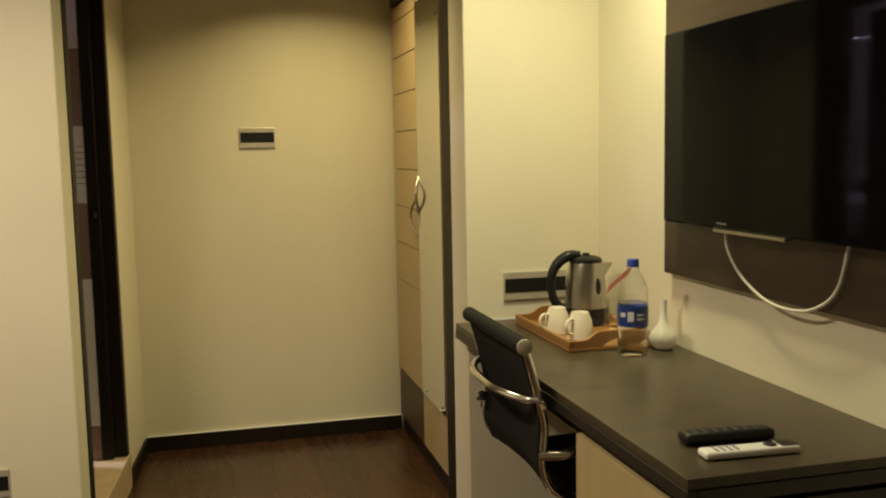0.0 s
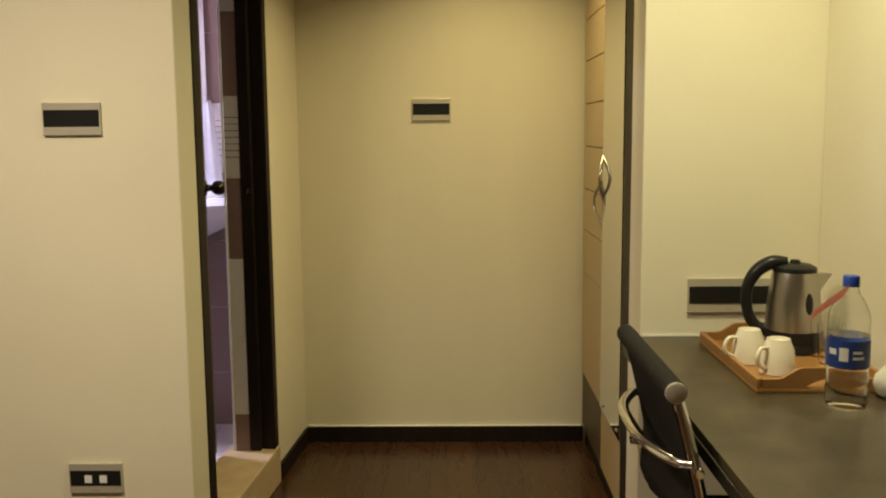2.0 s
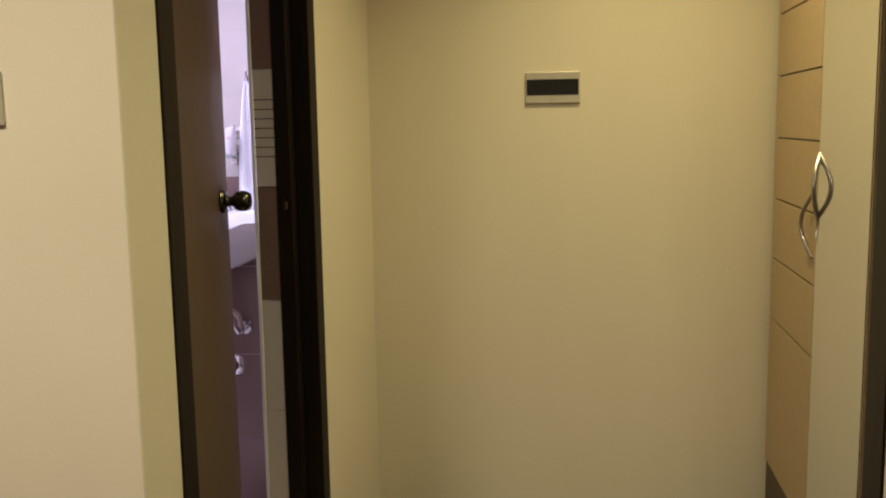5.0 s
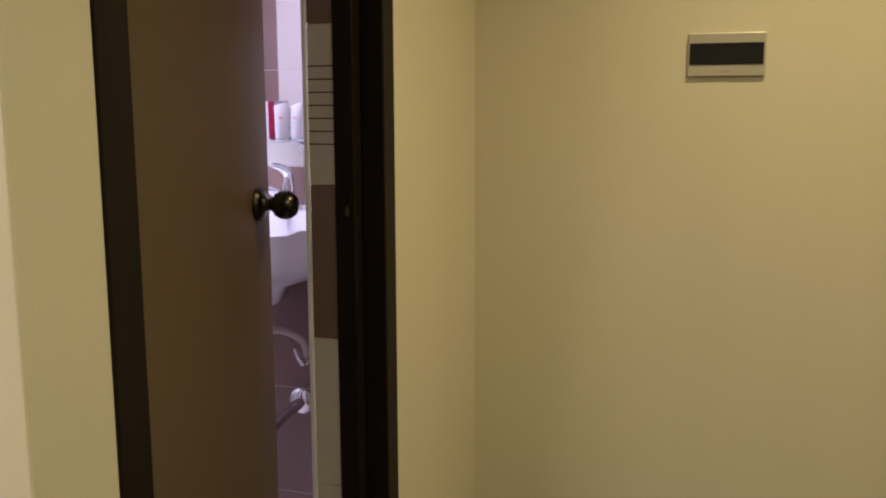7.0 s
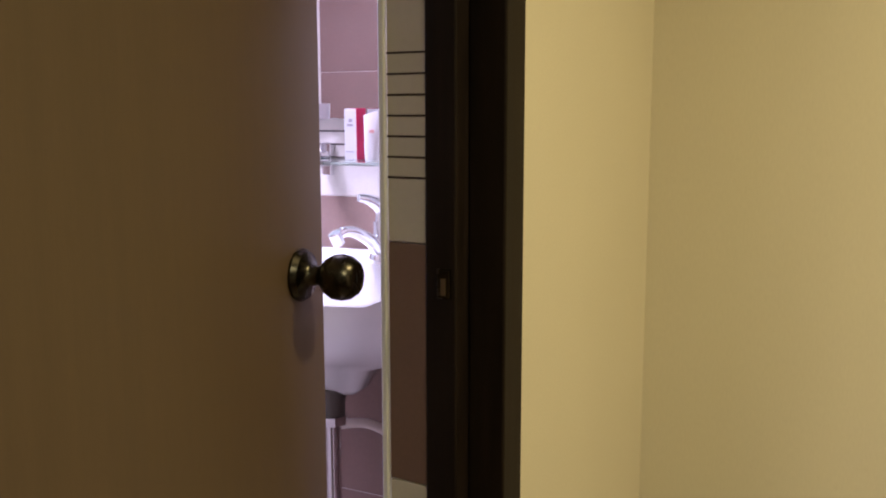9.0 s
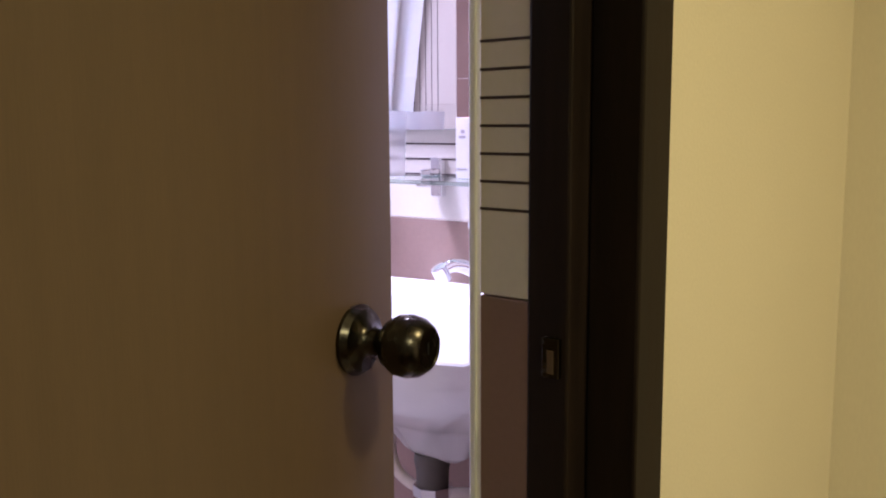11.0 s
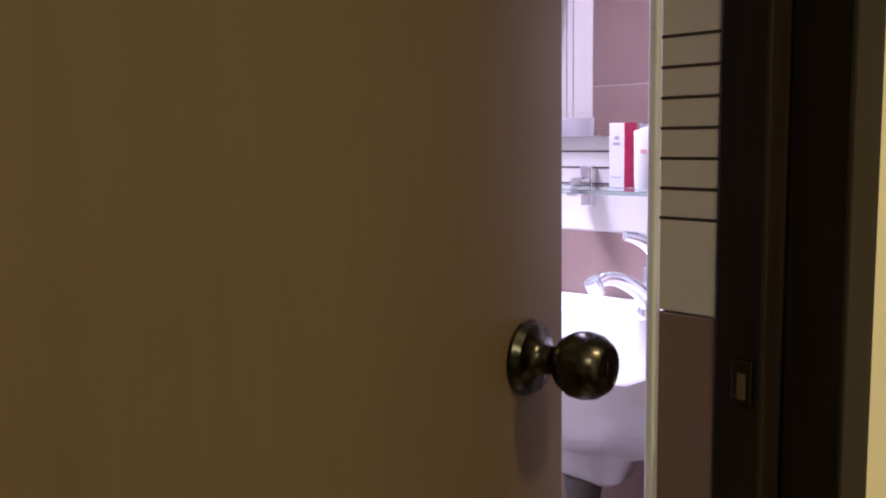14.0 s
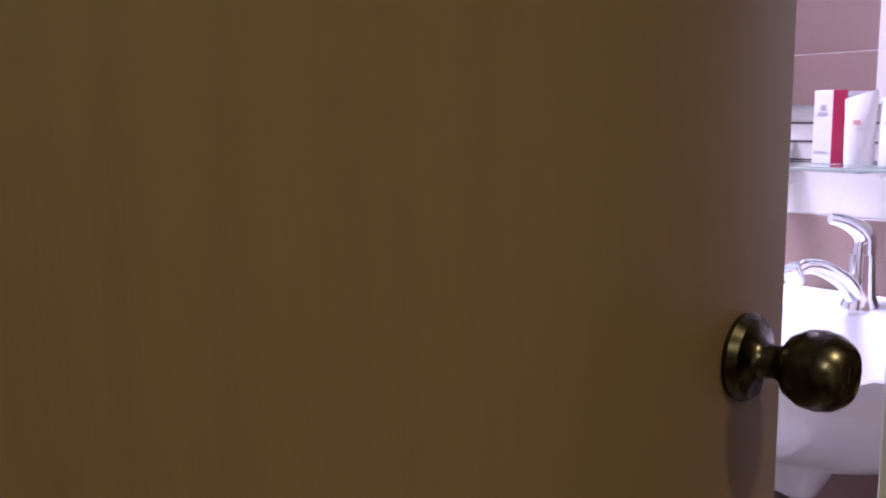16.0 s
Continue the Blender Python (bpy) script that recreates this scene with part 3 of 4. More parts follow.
def tumbler(m, label, mat, r0, r1, h):
    g = thing("tumbler", m, label, "glass")
    part("glass", lathe([(0, 0), (r0, 0), (r1, h), (r1 - 0.0018, h), (r0 - 0.002, 0.006), (0, 0.006)], 36), mat, g, smooth=True).visible_shadow = False
    return g


tumbler(pose(1.425, 2.155, ON), "clear drinking glass standing on the tray", CLEAR, 0.028, 0.034, 0.10)
tumbler(pose(1.438, 2.235, ON), "clear drinking glass standing on the tray", CLEAR, 0.028, 0.034, 0.10)


def sachet():
    return tagged(finish("sachet", moved(box(-0.045, -0.007, 0, 0.045, 0.007, 0.003, 0.001), pose(1.255, 2.0, ON, 0, 0, 15)), WHITECARD), "slim white sachet lying on the tray", "sachet")


sachet()


def bottle():
    k = thing("water_bottle", pose(1.325, 1.825, TZ) @ Matrix.Diagonal((1.1, 1.1, 1.03, 1)), "clear plastic water bottle with blue cap and blue label", "bottle")
    prof = [(0, 0.006), (0.024, 0.0), (0.037, 0.004), (0.0395, 0.016), (0.0395, 0.045), (0.0375, 0.052), (0.0395, 0.059), (0.0395, 0.075), (0.038, 0.082), (0.0395, 0.088),
            (0.0395, 0.165), (0.0375, 0.172), (0.039, 0.180), (0.038, 0.198), (0.034, 0.212), (0.025, 0.232), (0.016, 0.246), (0.0145, 0.262)]
    prof = prof + [(max(0.0, r - 0.0007), z + (0.0009 if z < 0.01 else 0)) for r, z in reversed(prof)]
    part("body", lathe(prof, 40), PET, k, "clear plastic with ribs", True).visible_shadow = False
    wp = [(0, 0.009), (0.0235, 0.0035), (0.0358, 0.007), (0.0383, 0.017), (0.0383, 0.044), (0.0363, 0.052), (0.0383, 0.060), (0.0383, 0.074), (0.0368, 0.082), (0.0383, 0.089), (0.0383, 0.158), (0, 0.158)]
    part("water", lathe(wp, 40), WATER, k, "clear water", True).visible_shadow = False
    lab = part("label", lathe([(0.0402, 0.092), (0.0402, 0.150), (0.0406, 0.150), (0.0406, 0.092), (0.0402, 0.092)], 40), BLUE, k, "blue paper label", True)
    b = bmesh.new()
    for a0, a1, z0, z1 in ((-2.35, -1.95, 0.108, 0.136), (-1.75, -1.2, 0.112, 0.118), (-1.75, -1.3, 0.124, 0.130), (-2.9, -2.5, 0.12, 0.132)):
        n_ = 6
        ring = [(0.0411 * math.cos(a0 + (a1 - a0) * i / n_), 0.0411 * math.sin(a0 + (a1 - a0) * i / n_)) for i in range(n_ + 1)]
        for p, q in zip(ring, ring[1:]):
            b.faces.new([b.verts.new(v) for v in ((*p, z0), (*q, z0), (*q, z1), (*p, z1))])
    part("print", b, WHITECARD, lab, "white unreadable print")
    part("cap", lathe([(0, 0.280), (0.014, 0.280), (0.0155, 0.277), (0.0155, 0.258), (0.0135, 0.258), (0, 0.258)], 24), BLUECAP, k, "blue screw cap", True)
    tag = bmesh.new()
    for i in range(5):
        u = i / 4
        c = Vector((-0.012 - 0.066 * u, -0.010, 0.250 - 0.044 * u - 0.008 * u * u))
        tag.verts.new(c + Vector((0.004, -0.004, 0.014)))
        tag.verts.new(c + Vector((-0.004, 0.004, -0.014)))
    tag.verts.ensure_lookup_table()
    for i in range(4):
        tag.faces.new([tag.verts[j] for j in (2 * i, 2 * i + 1, 2 * i + 3, 2 * i + 2)])
    bmesh.ops.solidify(tag, geom=tag.faces[:], thickness=0.0008)
    part("tag", tag, PINK, k, "pink paper tag at the neck")
    return k


bottle()
vase = tagged(finish("bud_vase", lathe([(0, 0), (0.022, 0), (0.034, 0.012), (0.0385, 0.030), (0.034, 0.050), (0.020, 0.066), (0.012, 0.080), (0.0098, 0.105), (0.0105, 0.152), (0.0085, 0.152), (0.0075, 0.10), (0, 0.09)], 36), VASEWHITE, smooth=True),
              "small white bulb vase with a slim neck", "vase")
vase.matrix_world = pose(1.462, 1.90, TZ) @ Matrix.Diagonal((1.1, 1.1, 1.0, 1))


def remote(m, w, l, h, mat, label, dark):
    r = thing("remote_control", m, label, "remote control")
    body = part("body", box(-l / 2, -w / 2, 0, l / 2, w / 2, h, min(w, h) * 0.42, seg=4), mat, r, smooth=True)
    for i in range(7 if dark else 4):
        for j in range(3):
            x, y = -l * 0.36 + i * l * (0.11 if dark else 0.07), (j - 1) * w * 0.24
            part("button", box(x - 0.004, y - 0.0032, h - 0.001, x + 0.004, y + 0.0032, h + 0.0016, 0.001), GREYRUBBER if dark else GREYINK, body)
    if not dark:
        part("pad", lathe([(0, 0.003), (0.012, 0.003), (0.0145, 0.0), (0, 0.0)], 24, pose(l * 0.22, 0, h - 0.0005)), BLACKPLASTIC, body, "black ring pad", True)
        part("end", box(l * 0.30, -w * 0.40, h * 0.5, l * 0.49, w * 0.40, h + 0.0012, 0.003), BLACKPLASTIC, body, "black end")
    return r


remote(pose(1.165, 1.060, TZ, 0, 0, -4), 0.050, 0.200, 0.024, BLACKPLASTIC, "black remote control lying on the desk", True)
remote(pose(1.160, 0.968, TZ, 0, 0, -3), 0.042, 0.205, 0.016, WHITEPLASTIC, "white remote control with a black end lying on the desk", False)


# ---- bathroom fittings ----
def curtain():
    c = thing("shower_curtain", pose(0, 0, 0), "white shower curtain hanging in folds from a rail", "curtain")
    n_, m_ = 120, 12
    rnd = random.Random(4)
    ph = [rnd.uniform(0, 6.28) for _ in range(4)]
    b = bmesh.new()
    rows = []
    creases = (0.86, 1.245, 1.555, 1.90)
    heights = sorted([0.16 + 2.0 * k / m_ for k in range(m_ + 1)] + [c + d for c in creases for d in (-0.012, -0.005, 0.0, 0.005, 0.012)])
    for z in heights:
        j = (z - 0.16) / 2.0 * m_
        dent = sum(math.exp(-((z - c) / 0.005) ** 2) for c in creases)
        lean = -1.905 + 0.135 * (z - 0.727)
        row = []
        for i in range(n_ + 1):
            u = i / n_
            y = 2.78 + 1.135 * u
            amp = 0.032 * (1 - 0.3 * j / m_)
            x = lean - 0.02 + amp * math.sin(2 * math.pi * 8 * u + ph[0] + 0.5 * math.sin(5 * u + 0.8 * z)) + 0.005 * math.sin(2 * math.pi * 19 * u + ph[1] + z) + 0.004 * dent * (0.4 + math.sin(2 * math.pi * 4 * u + ph[2]))  + 0.006 * math.sin(37 * u + 3 * z)
            row.append(b.verts.new((x, y + 0.006 * math.sin(40 * u + z * 2), z)))
        rows.append(row)
    for p, q in zip(rows, rows[1:]):
        for i in range(n_):
            b.faces.new((p[i], p[i + 1], q[i + 1], q[i]))
    bmesh.ops.recalc_face_normals(b, faces=b.faces)
    bmesh.ops.solidify(b, geom=b.faces[:], thickness=0.0012)
    part("cloth", b, CURTAIN, c, smooth=True)
    part("rail", tube([(-1.73, BATH_S, 2.20), (-1.73, BATH_N, 2.20)], 0.011, 12), CHROME, c, "chrome curtain rail", True)
    for i in range(9):
        y = 2.84 + 1.03 * i / 8
        part("ring", tube([(-1.73 + 0.019 * math.cos(a), y, 2.193 + 0.022 * math.sin(a)) for a in [2 * math.pi * k / 12 for k in range(13)]], 0.002, 6, smooth_steps=1), CHROME, c, "small curtain ring", True)
    return c


curtain()


def toilet():
    """Against the north wall; local y towards the wall, origin on the floor below the wall."""
    t = thing("toilet", pose(-1.63, BATH_N - 0.006, BATH_FLOOR), "white ceramic toilet with closed lid and low sloping cistern", "toilet")
    # profile of cistern side view (y, z): rises from the lid to the wall
    side = [(0.0, 0.668), (-0.022, 0.672), (-0.036, 0.662), (-0.075, 0.618), (-0.12, 0.578), (-0.16, 0.535), (-0.185, 0.48), (-0.195, 0.40), (-0.19, 0.15), (-0.18, 0.0), (0.0, 0.0)]
    b = bmesh.new()
    w = 0.225
    ls = [[b.verts.new((s * w * (1.0 if z > 0.3 else 0.72 + 0.28 * z / 0.3), y, z)) for y, z in side] for s in (-1, 1)]
    b.faces.new(ls[0])
    b.faces.new(ls[1][::-1])
    k = len(side)
    for i in range(k):
        b.faces.new((ls[0][i], ls[0][(i + 1) % k], ls[1][(i + 1) % k], ls[1][i]))
    bmesh.ops.recalc_face_normals(b, faces=b.faces)
    bmesh.ops.bevel(b, geom=b.edges[:], offset=0.010, segments=3, profile=0.5, affect="EDGES")
    cist = part("cistern", b, CERAMIC, t, smooth=True)
    part("mark", box(w + 0.0003, -0.11, 0.520, w + 0.0010, -0.075, 0.526), GREYINK, cist)
    part("side_cap", lathe([(0, 0.003), (0.026, 0.002), (0.029, 0.0), (0, 0.0)], 28, pose(w, -0.12, 0.44, 0, 90, 0)), CERAMIC, cist, smooth=True)

    def outline(scale, y_off=0.0):
        pts = [(0.145, -0.082), (0.172, -0.112), (0.18, -0.24)]
        pts += [(0.18 * math.cos(math.radians(a)) ** 0.8, -0.40 - 0.25 * math.sin(math.radians(a))) for a in range(0, 90, 10)]
        pts += [(0, -0.65)]
        full = pts + [(-x, y) for x, y in pts[-2::-1]]
        return [(x * scale - 0.035, -0.082 + (y + 0.082) * scale + y_off) for x, y in full]

    part("bowl", bowl_mesh(outline), CERAMIC, t, smooth=True)
    part("seat", prism(outline(0.985), 0.572, 0.590, 0.005), CERAMIC, t, "white plastic seat", True)
    part("lid", prism(outline(1.0), 0.594, 0.613, 0.006), CERAMIC, t, "white closed lid", True)
    for s in (-1, 1):
        part("hinge", tube([(s * 0.10 - 0.02, -0.088, 0.600), (s * 0.10 + 0.02, -0.088, 0.600)], 0.009, 12), CERAMIC, t, smooth=True)
    return t


def bowl_mesh(outline):
    b = bmesh.new()
    rings = []
    for s, z, off in ((0.62, 0.0, -0.02), (0.60, 0.06, -0.02), (0.66, 0.20, -0.02), (0.84, 0.38, -0.01), (0.95, 0.50, 0), (0.97, 0.570, 0)):
        rings.append([b.verts.new((x, y, z)) for x, y in outline(s, off)])
    for p, q in zip(rings, rings[1:]):
        for i in range(len(p)):
            b.faces.new((p[i], p[(i + 1) % len(p)], q[(i + 1) % len(p)], q[i]))
    b.faces.new(rings[0])
    b.faces.new(rings[-1])
    bmesh.ops.recalc_face_normals(b, faces=b.faces)
    return b


toilet()


def basin():
    """Wall-hung; local x along the wall, -y out into the room, z = 0 at the rim's front."""
    s = thing("wash_basin", pose(-0.700, BATH_N - 0.001, 1.107), "white ceramic wall-hung wash basin", "basin")

    def rim(k, inset=0.0):
        """Half outline: flat back, sides running out to pointed shoulders, shallow curved front."""
        right = [(0.252, 0.0), (0.268, -0.06), (0.284, -0.13), (0.293, -0.185), (0.297, -0.225), (0.292, -0.245), (0.275, -0.263), (0.235, -0.288), (0.168, -0.305), (0.142, -0.324), (0.09, -0.338), (0.0, -0.345)]
        full = right + [(-x, y) for x, y in right[-2::-1]]
        return full

    R = rim(1)
    cx, cy = 0.0, -0.17
    b = bmesh.new()

    def ring(sx, sy, z, yo=0.0, lift=0.0):
        xo = -0.035 * min(1.0, max(0.0, (-z - 0.03) / 0.12)) if sy > sx else 0.0
        return [b.verts.new((cx + xo + (x - cx) * sx, min(-0.0005, cy + (y - cy) * sy + yo), z + lift * (1 + y / 0.345) + (0.010 if x > 0.15 and z > -0.03 else 0))) for x, y in R]

    rings = [ring(0.15, 0.16, -0.205, 0.03), ring(0.20, 0.22, -0.195, 0.03), ring(0.30, 0.34, -0.150, 0.02), ring(0.52, 0.60, -0.125, 0.02), ring(0.76, 0.82, -0.085, 0.012), ring(0.93, 0.95, -0.035, 0.004), ring(0.995, 0.995, -0.006, 0, 0.028), ring(1.0, 1.0, 0.0, 0, 0.03), ring(0.985, 0.985, 0.003, 0, 0.03), ring(0.96, 0.94, 0.001, -0.006, 0.03)]
    rings += [ring(0.93, 0.66, -0.004, -0.030, 0.024), ring(0.88, 0.62, -0.020, -0.034, 0.01), ring(0.66, 0.50, -0.075, -0.03), ring(0.40, 0.34, -0.105, -0.02), ring(0.08, 0.08, -0.115, -0.01)]
    for p, q in zip(rings, rings[1:]):
        for i in range(len(p)):
            b.faces.new((p[i], p[(i + 1) % len(p)], q[(i + 1) % len(p)], q[i]))
    b.faces.new(rings[0])
    b.faces.new(rings[-1])
    bmesh.ops.recalc_face_normals(b, faces=b.faces)
    part("bowl", b, CERAMIC, s, smooth=True)
    part("plug_hole", lathe([(0, -0.112), (0.018, -0.112), (0.022, -0.1135), (0.022, -0.118)], 24, pose(0, -0.18, 0)), CHROME, s, "chrome plug hole", True)
    part("overflow", lathe([(0, 0.003), (0.009, 0.002), (0.011, 0.0), (0, 0.0)], 20, pose(0.0, -0.085, -0.012, 60, 0, 0)), CHROME, s, "small chrome overflow ring", True)
    return s


basin()


def tap():
    t = thing("basin_tap", pose(-0.690, BATH_N - 0.05, 1.135) @ Matrix.Diagonal((0.9, 0.9, 1.0, 1)), "chrome single-lever tap on the basin ledge", "tap")
    part("foot", lathe([(0, 0), (0.027, 0), (0.027, 0.006), (0.021, 0.016), (0.019, 0.045), (0.018, 0.072), (0, 0.072)], 32), CHROME, t, smooth=True)
    part("spout", tube([(0, -0.006, 0.012), (-0.007, -0.032, 0.038), (-0.018, -0.066, 0.056), (-0.028, -0.092, 0.061), (-0.034, -0.106, 0.056)], [0.015, 0.012, 0.010, 0.0095], 14), CHROME, t, smooth=True)
    part("aerator", lathe([(0, -0.012), (0.0125, -0.012), (0.0135, 0), (0.0135, 0.012), (0, 0.014)], 24, pose(-0.037, -0.111, 0.050, 28, -12, 0)), CHROME, t, "chrome aerator", True)
    part("lever", tube([(0, 0.004, 0.068), (0, 0.004, 0.088), (-0.003, -0.006, 0.102), (-0.012, -0.030, 0.114), (-0.022, -0.052, 0.119)], [0.019, 0.0185, 0.015, 0.010, 0.007], 14, flat=0.8), CHROME, t, "chrome lever", True)
    return t


tap()


def waste():
    w = thing("basin_waste", pose(-0.735, BATH_N, 0), "chrome bottle trap and waste pipe under the basin", "pipe")
    y = -0.16
    part("collar", lathe([(0, 0.912), (0.027, 0.912), (0.028, 0.900), (0.025, 0.885), (0.0245, 0.862), (0, 0.862)], 24, pose(0, y, 0)), GREYRUBBER, w, "grey rubber collar", True)
    part("nut", lathe([(0, 0.8615), (0.030, 0.8615), (0.030, 0.845), (0.021, 0.842), (0, 0.842)], 8, pose(0, y, 0)), CHROME, w)
    part("tail_pipe", lathe([(0, 0.8415), (0.0165, 0.8415), (0.0165, 0.62), (0, 0.62)], 24, pose(0, y, 0)), CHROME, w, smooth=True)
    part("trap", lathe([(0, 0.6195), (0.026, 0.6195), (0.032, 0.61), (0.032, 0.54), (0.026, 0.53), (0, 0.53)], 28, pose(0, y, 0)), CHROME, w, smooth=True)
    part("wall_pipe", tube([(0.006, y + 0.02, 0.560), (0.020, y + 0.08, 0.580), (0.040, -0.004, 0.604)], 0.016, 14), CHROME, w, smooth=True)
    part("flange", lathe([(0, 0.010), (0.026, 0.009), (0.036, 0.0), (0, 0)], 28, pose(0.040, -0.0005, 0.604, 90, 0, 0)), CHROME, w, "chrome wall flange", True)
    return w


waste()


def angle_valve():
    v = thing("angle_valve", pose(-0.655, BATH_N, 0.735), "chrome angle valve with a cream hose to the tap", "valve")
    part("flange", lathe([(0, 0.008), (0.022, 0.007), (0.027, 0.0), (0, 0)], 24, pose(0, -0.0005, 0, 90, 0, 0)), CHROME, v, smooth=True)
    part("body", tube([(0, -0.006, 0), (0, -0.055, 0)], 0.011, 14), CHROME, v, smooth=True)
    part("handle", tube([(0, -0.058, -0.004), (-0.010, -0.070, 0.018), (-0.018, -0.075, 0.040)], [0.012, 0.008, 0.005], 10), CHROME, v, "chrome lever", True)
    part("hose", tube([(0, -0.035, 0.010), (-0.010, -0.050, 0.055), (-0.06, -0.075, 0.085), (-0.14, -0.09, 0.075), (-0.205, -0.095, 0.10), (-0.215, -0.09, 0.17), (-0.15, -0.075, 0.245), (-0.07, -0.06, 0.29)], 0.0095, 10), RUBBER, v, "cream flexible hose", True)
    return v


angle_valve()


def glass_shelf():
    z = 1.320
    s = thing("glass_shelf", pose(0, 0, 0), "glass shelf with green edge on chrome brackets", "shelf")
    poly = [(-0.957, BATH_N - 0.012), (-0.957, BATH_N - 0.085)]
    poly += [(-0.945 + 0.035 * (1 - math.cos(a)) , BATH_N - 0.085 - 0.045 * math.sin(a)) for a in [math.radians(d) for d in (20, 45, 70, 90)]]
    poly += [(-0.658, BATH_N - 0.130), (-0.645, BATH_N - 0.10), (-0.645, BATH_N - 0.012)]
    part("pane", prism(poly, z - 0.006, z, 0.0008), SHELFGLASS, s).visible_shadow = False
    for x in (-0.835, -0.662):
        b = box(x - 0.011, BATH_N - 0.016, z - 0.034, x + 0.011, BATH_N - 0.001, z + 0.03, 0.002)
        box(x - 0.011, BATH_N - 0.055, z - 0.016, x + 0.011, BATH_N - 0.0165, z - 0.0065, 0.002, bm=b)
        box(x - 0.009, BATH_N - 0.045, z + 0.0005, x + 0.009, BATH_N - 0.0165, z + 0.012, 0.002, bm=b)
        part("bracket", b, CHROME, s, "chrome bracket")
    return s


glass_shelf()
SH = 1.3205
tumbler(pose(-0.905, BATH_N - 0.062, SH), "frosted plastic tumbler on the glass shelf", FROST, 0.033, 0.037, 0.105)


def carton(x, y, w, d, h, turn):
    c = thing("toiletry_carton", pose(x, y, SH, 0, 0, turn), "slim white carton with a crimson side on the glass shelf", "carton")
    part("card", box(-w / 2, -d / 2, 0, w / 2 - 0.001, d / 2, h, 0.0006), WHITECARD, c)
    part("red_side", box(w / 2 - 0.0008, -d / 2 - 0.0004, 0, w / 2 + 0.0004, d / 2 + 0.0004, h + 0.0002), RED, c, "crimson side")
    part("red_top", box(-w / 2, d / 2 * 0.2, h + 0.0001, w / 2, d / 2, h + 0.0006), RED, c, "crimson edge")
    for x0, x1, z0, z1 in ((-0.008, 0.006, 0.66, 0.70), (-0.004, 0.004, 0.74, 0.80), (-0.012, 0.008, 0.15, 0.165)):
        part("print", box(x0, -d / 2 - 0.0006, h * z0, x1, -d / 2 - 0.0002, h * z1), GREYINK, c, "pale unreadable print")
    return c


carton(-0.745, BATH_N - 0.050, 0.031, 0.024, 0.094, -10)


def tube_pack(x, y, turn):
    c = thing("toiletry_tube", pose(x, y, SH, 0, 0, turn), "white cosmetic tube with slanted end on the glass shelf", "tube")
    b = bmesh.new()
    rings = []
    for z, rx, ry in ((0.0, 0.017, 0.015), (0.012, 0.018, 0.015), (0.05, 0.019, 0.011), (0.078, 0.020, 0.005), (0.088, 0.020, 0.0016)):
        rings.append([b.verts.new((rx * math.cos(a), ry * math.sin(a), z + (0.10 * (rx * math.cos(a)) * 3 if z > 0.08 else 0))) for a in [2 * math.pi * k / 20 for k in range(20)]])
    for p, q in zip(rings, rings[1:]):
        for k in range(20):
            b.faces.new((p[k], p[(k + 1) % 20], q[(k + 1) % 20], q[k]))
    b.faces.new(rings[0][::-1])
    b.faces.new(rings[-1])
    part("body", b, WHITECARD, c, smooth=True)
    part("print", box(-0.0045, -0.0124, 0.050, 0.0045, -0.0118, 0.056), PINK, c, "small pink print")
    return c


tube_pack(-0.694, BATH_N - 0.066, 10)
tube_pack(-0.654, BATH_N - 0.060, -8)

mir = thing("bathroom_mirror", pose(0, 0, 0), "frameless wall mirror above the glass shelf", "mirror")
part("back", box(-0.950, BATH_N - 0.005, 1.400, -0.603, BATH_N - 0.0005, 2.02), WHITEPLASTIC, mir)
part("mirror_glass", box(-0.953, BATH_N - 0.010, 1.395, -0.600, BATH_N - 0.0055, 2.025, 0.0012), MIRROR, mir, "silvered mirror glass")


def shower_valve():
    v = thing("shower_valve", pose(-1.562, BATH_N - 0.0005, 1.446), "round chrome concealed shower valve on the tiles", "valve")
    part("plate", lathe([(0, 0.016), (0.045, 0.0155), (0.060, 0.012), (0.066, 0.008), (0.070, 0.006), (0.0735, 0.0), (0, 0)], 48, pose(0, 0, 0, 90, 0, 0)), CHROME, v, smooth=True)
    part("collar", lathe([(0, 0.03), (0.024, 0.03), (0.026, 0.016), (0, 0.016)], 28, pose(0, -0.0003, 0, 90, 0, 0)), BLACKPLASTIC, v, "dark collar", True)
    part("knob", lathe([(0, 0.070), (0.014, 0.0695), (0.023, 0.066), (0.025, 0.058), (0.024, 0.042), (0.019, 0.034), (0.017, 0.0305), (0, 0.0305)], 10, pose(0, 0, 0, 90, 0, 0)), CHROME, v, "faceted chrome knob", True)
    return v


shower_valve()


def bath_spout():
    s = thing("bath_spout", pose(-1.862, BATH_N - 0.0005, 0.742), "chrome spout on the wall beside the toilet", "spout")
    part("flange", lathe([(0, 0.008), (0.026, 0.007), (0.031, 0.0), (0, 0)], 28, pose(0, 0, 0, 90, 0, 0)), CHROME, s, smooth=True)
    part("spout", tube([(0, -0.006, 0), (0, -0.06, 0.0), (0, -0.10, -0.001), (0, -0.125, -0.004)], [0.017, 0.018, 0.021, 0.022], 16), CHROME, s, smooth=True)
    return s


bath_spout()


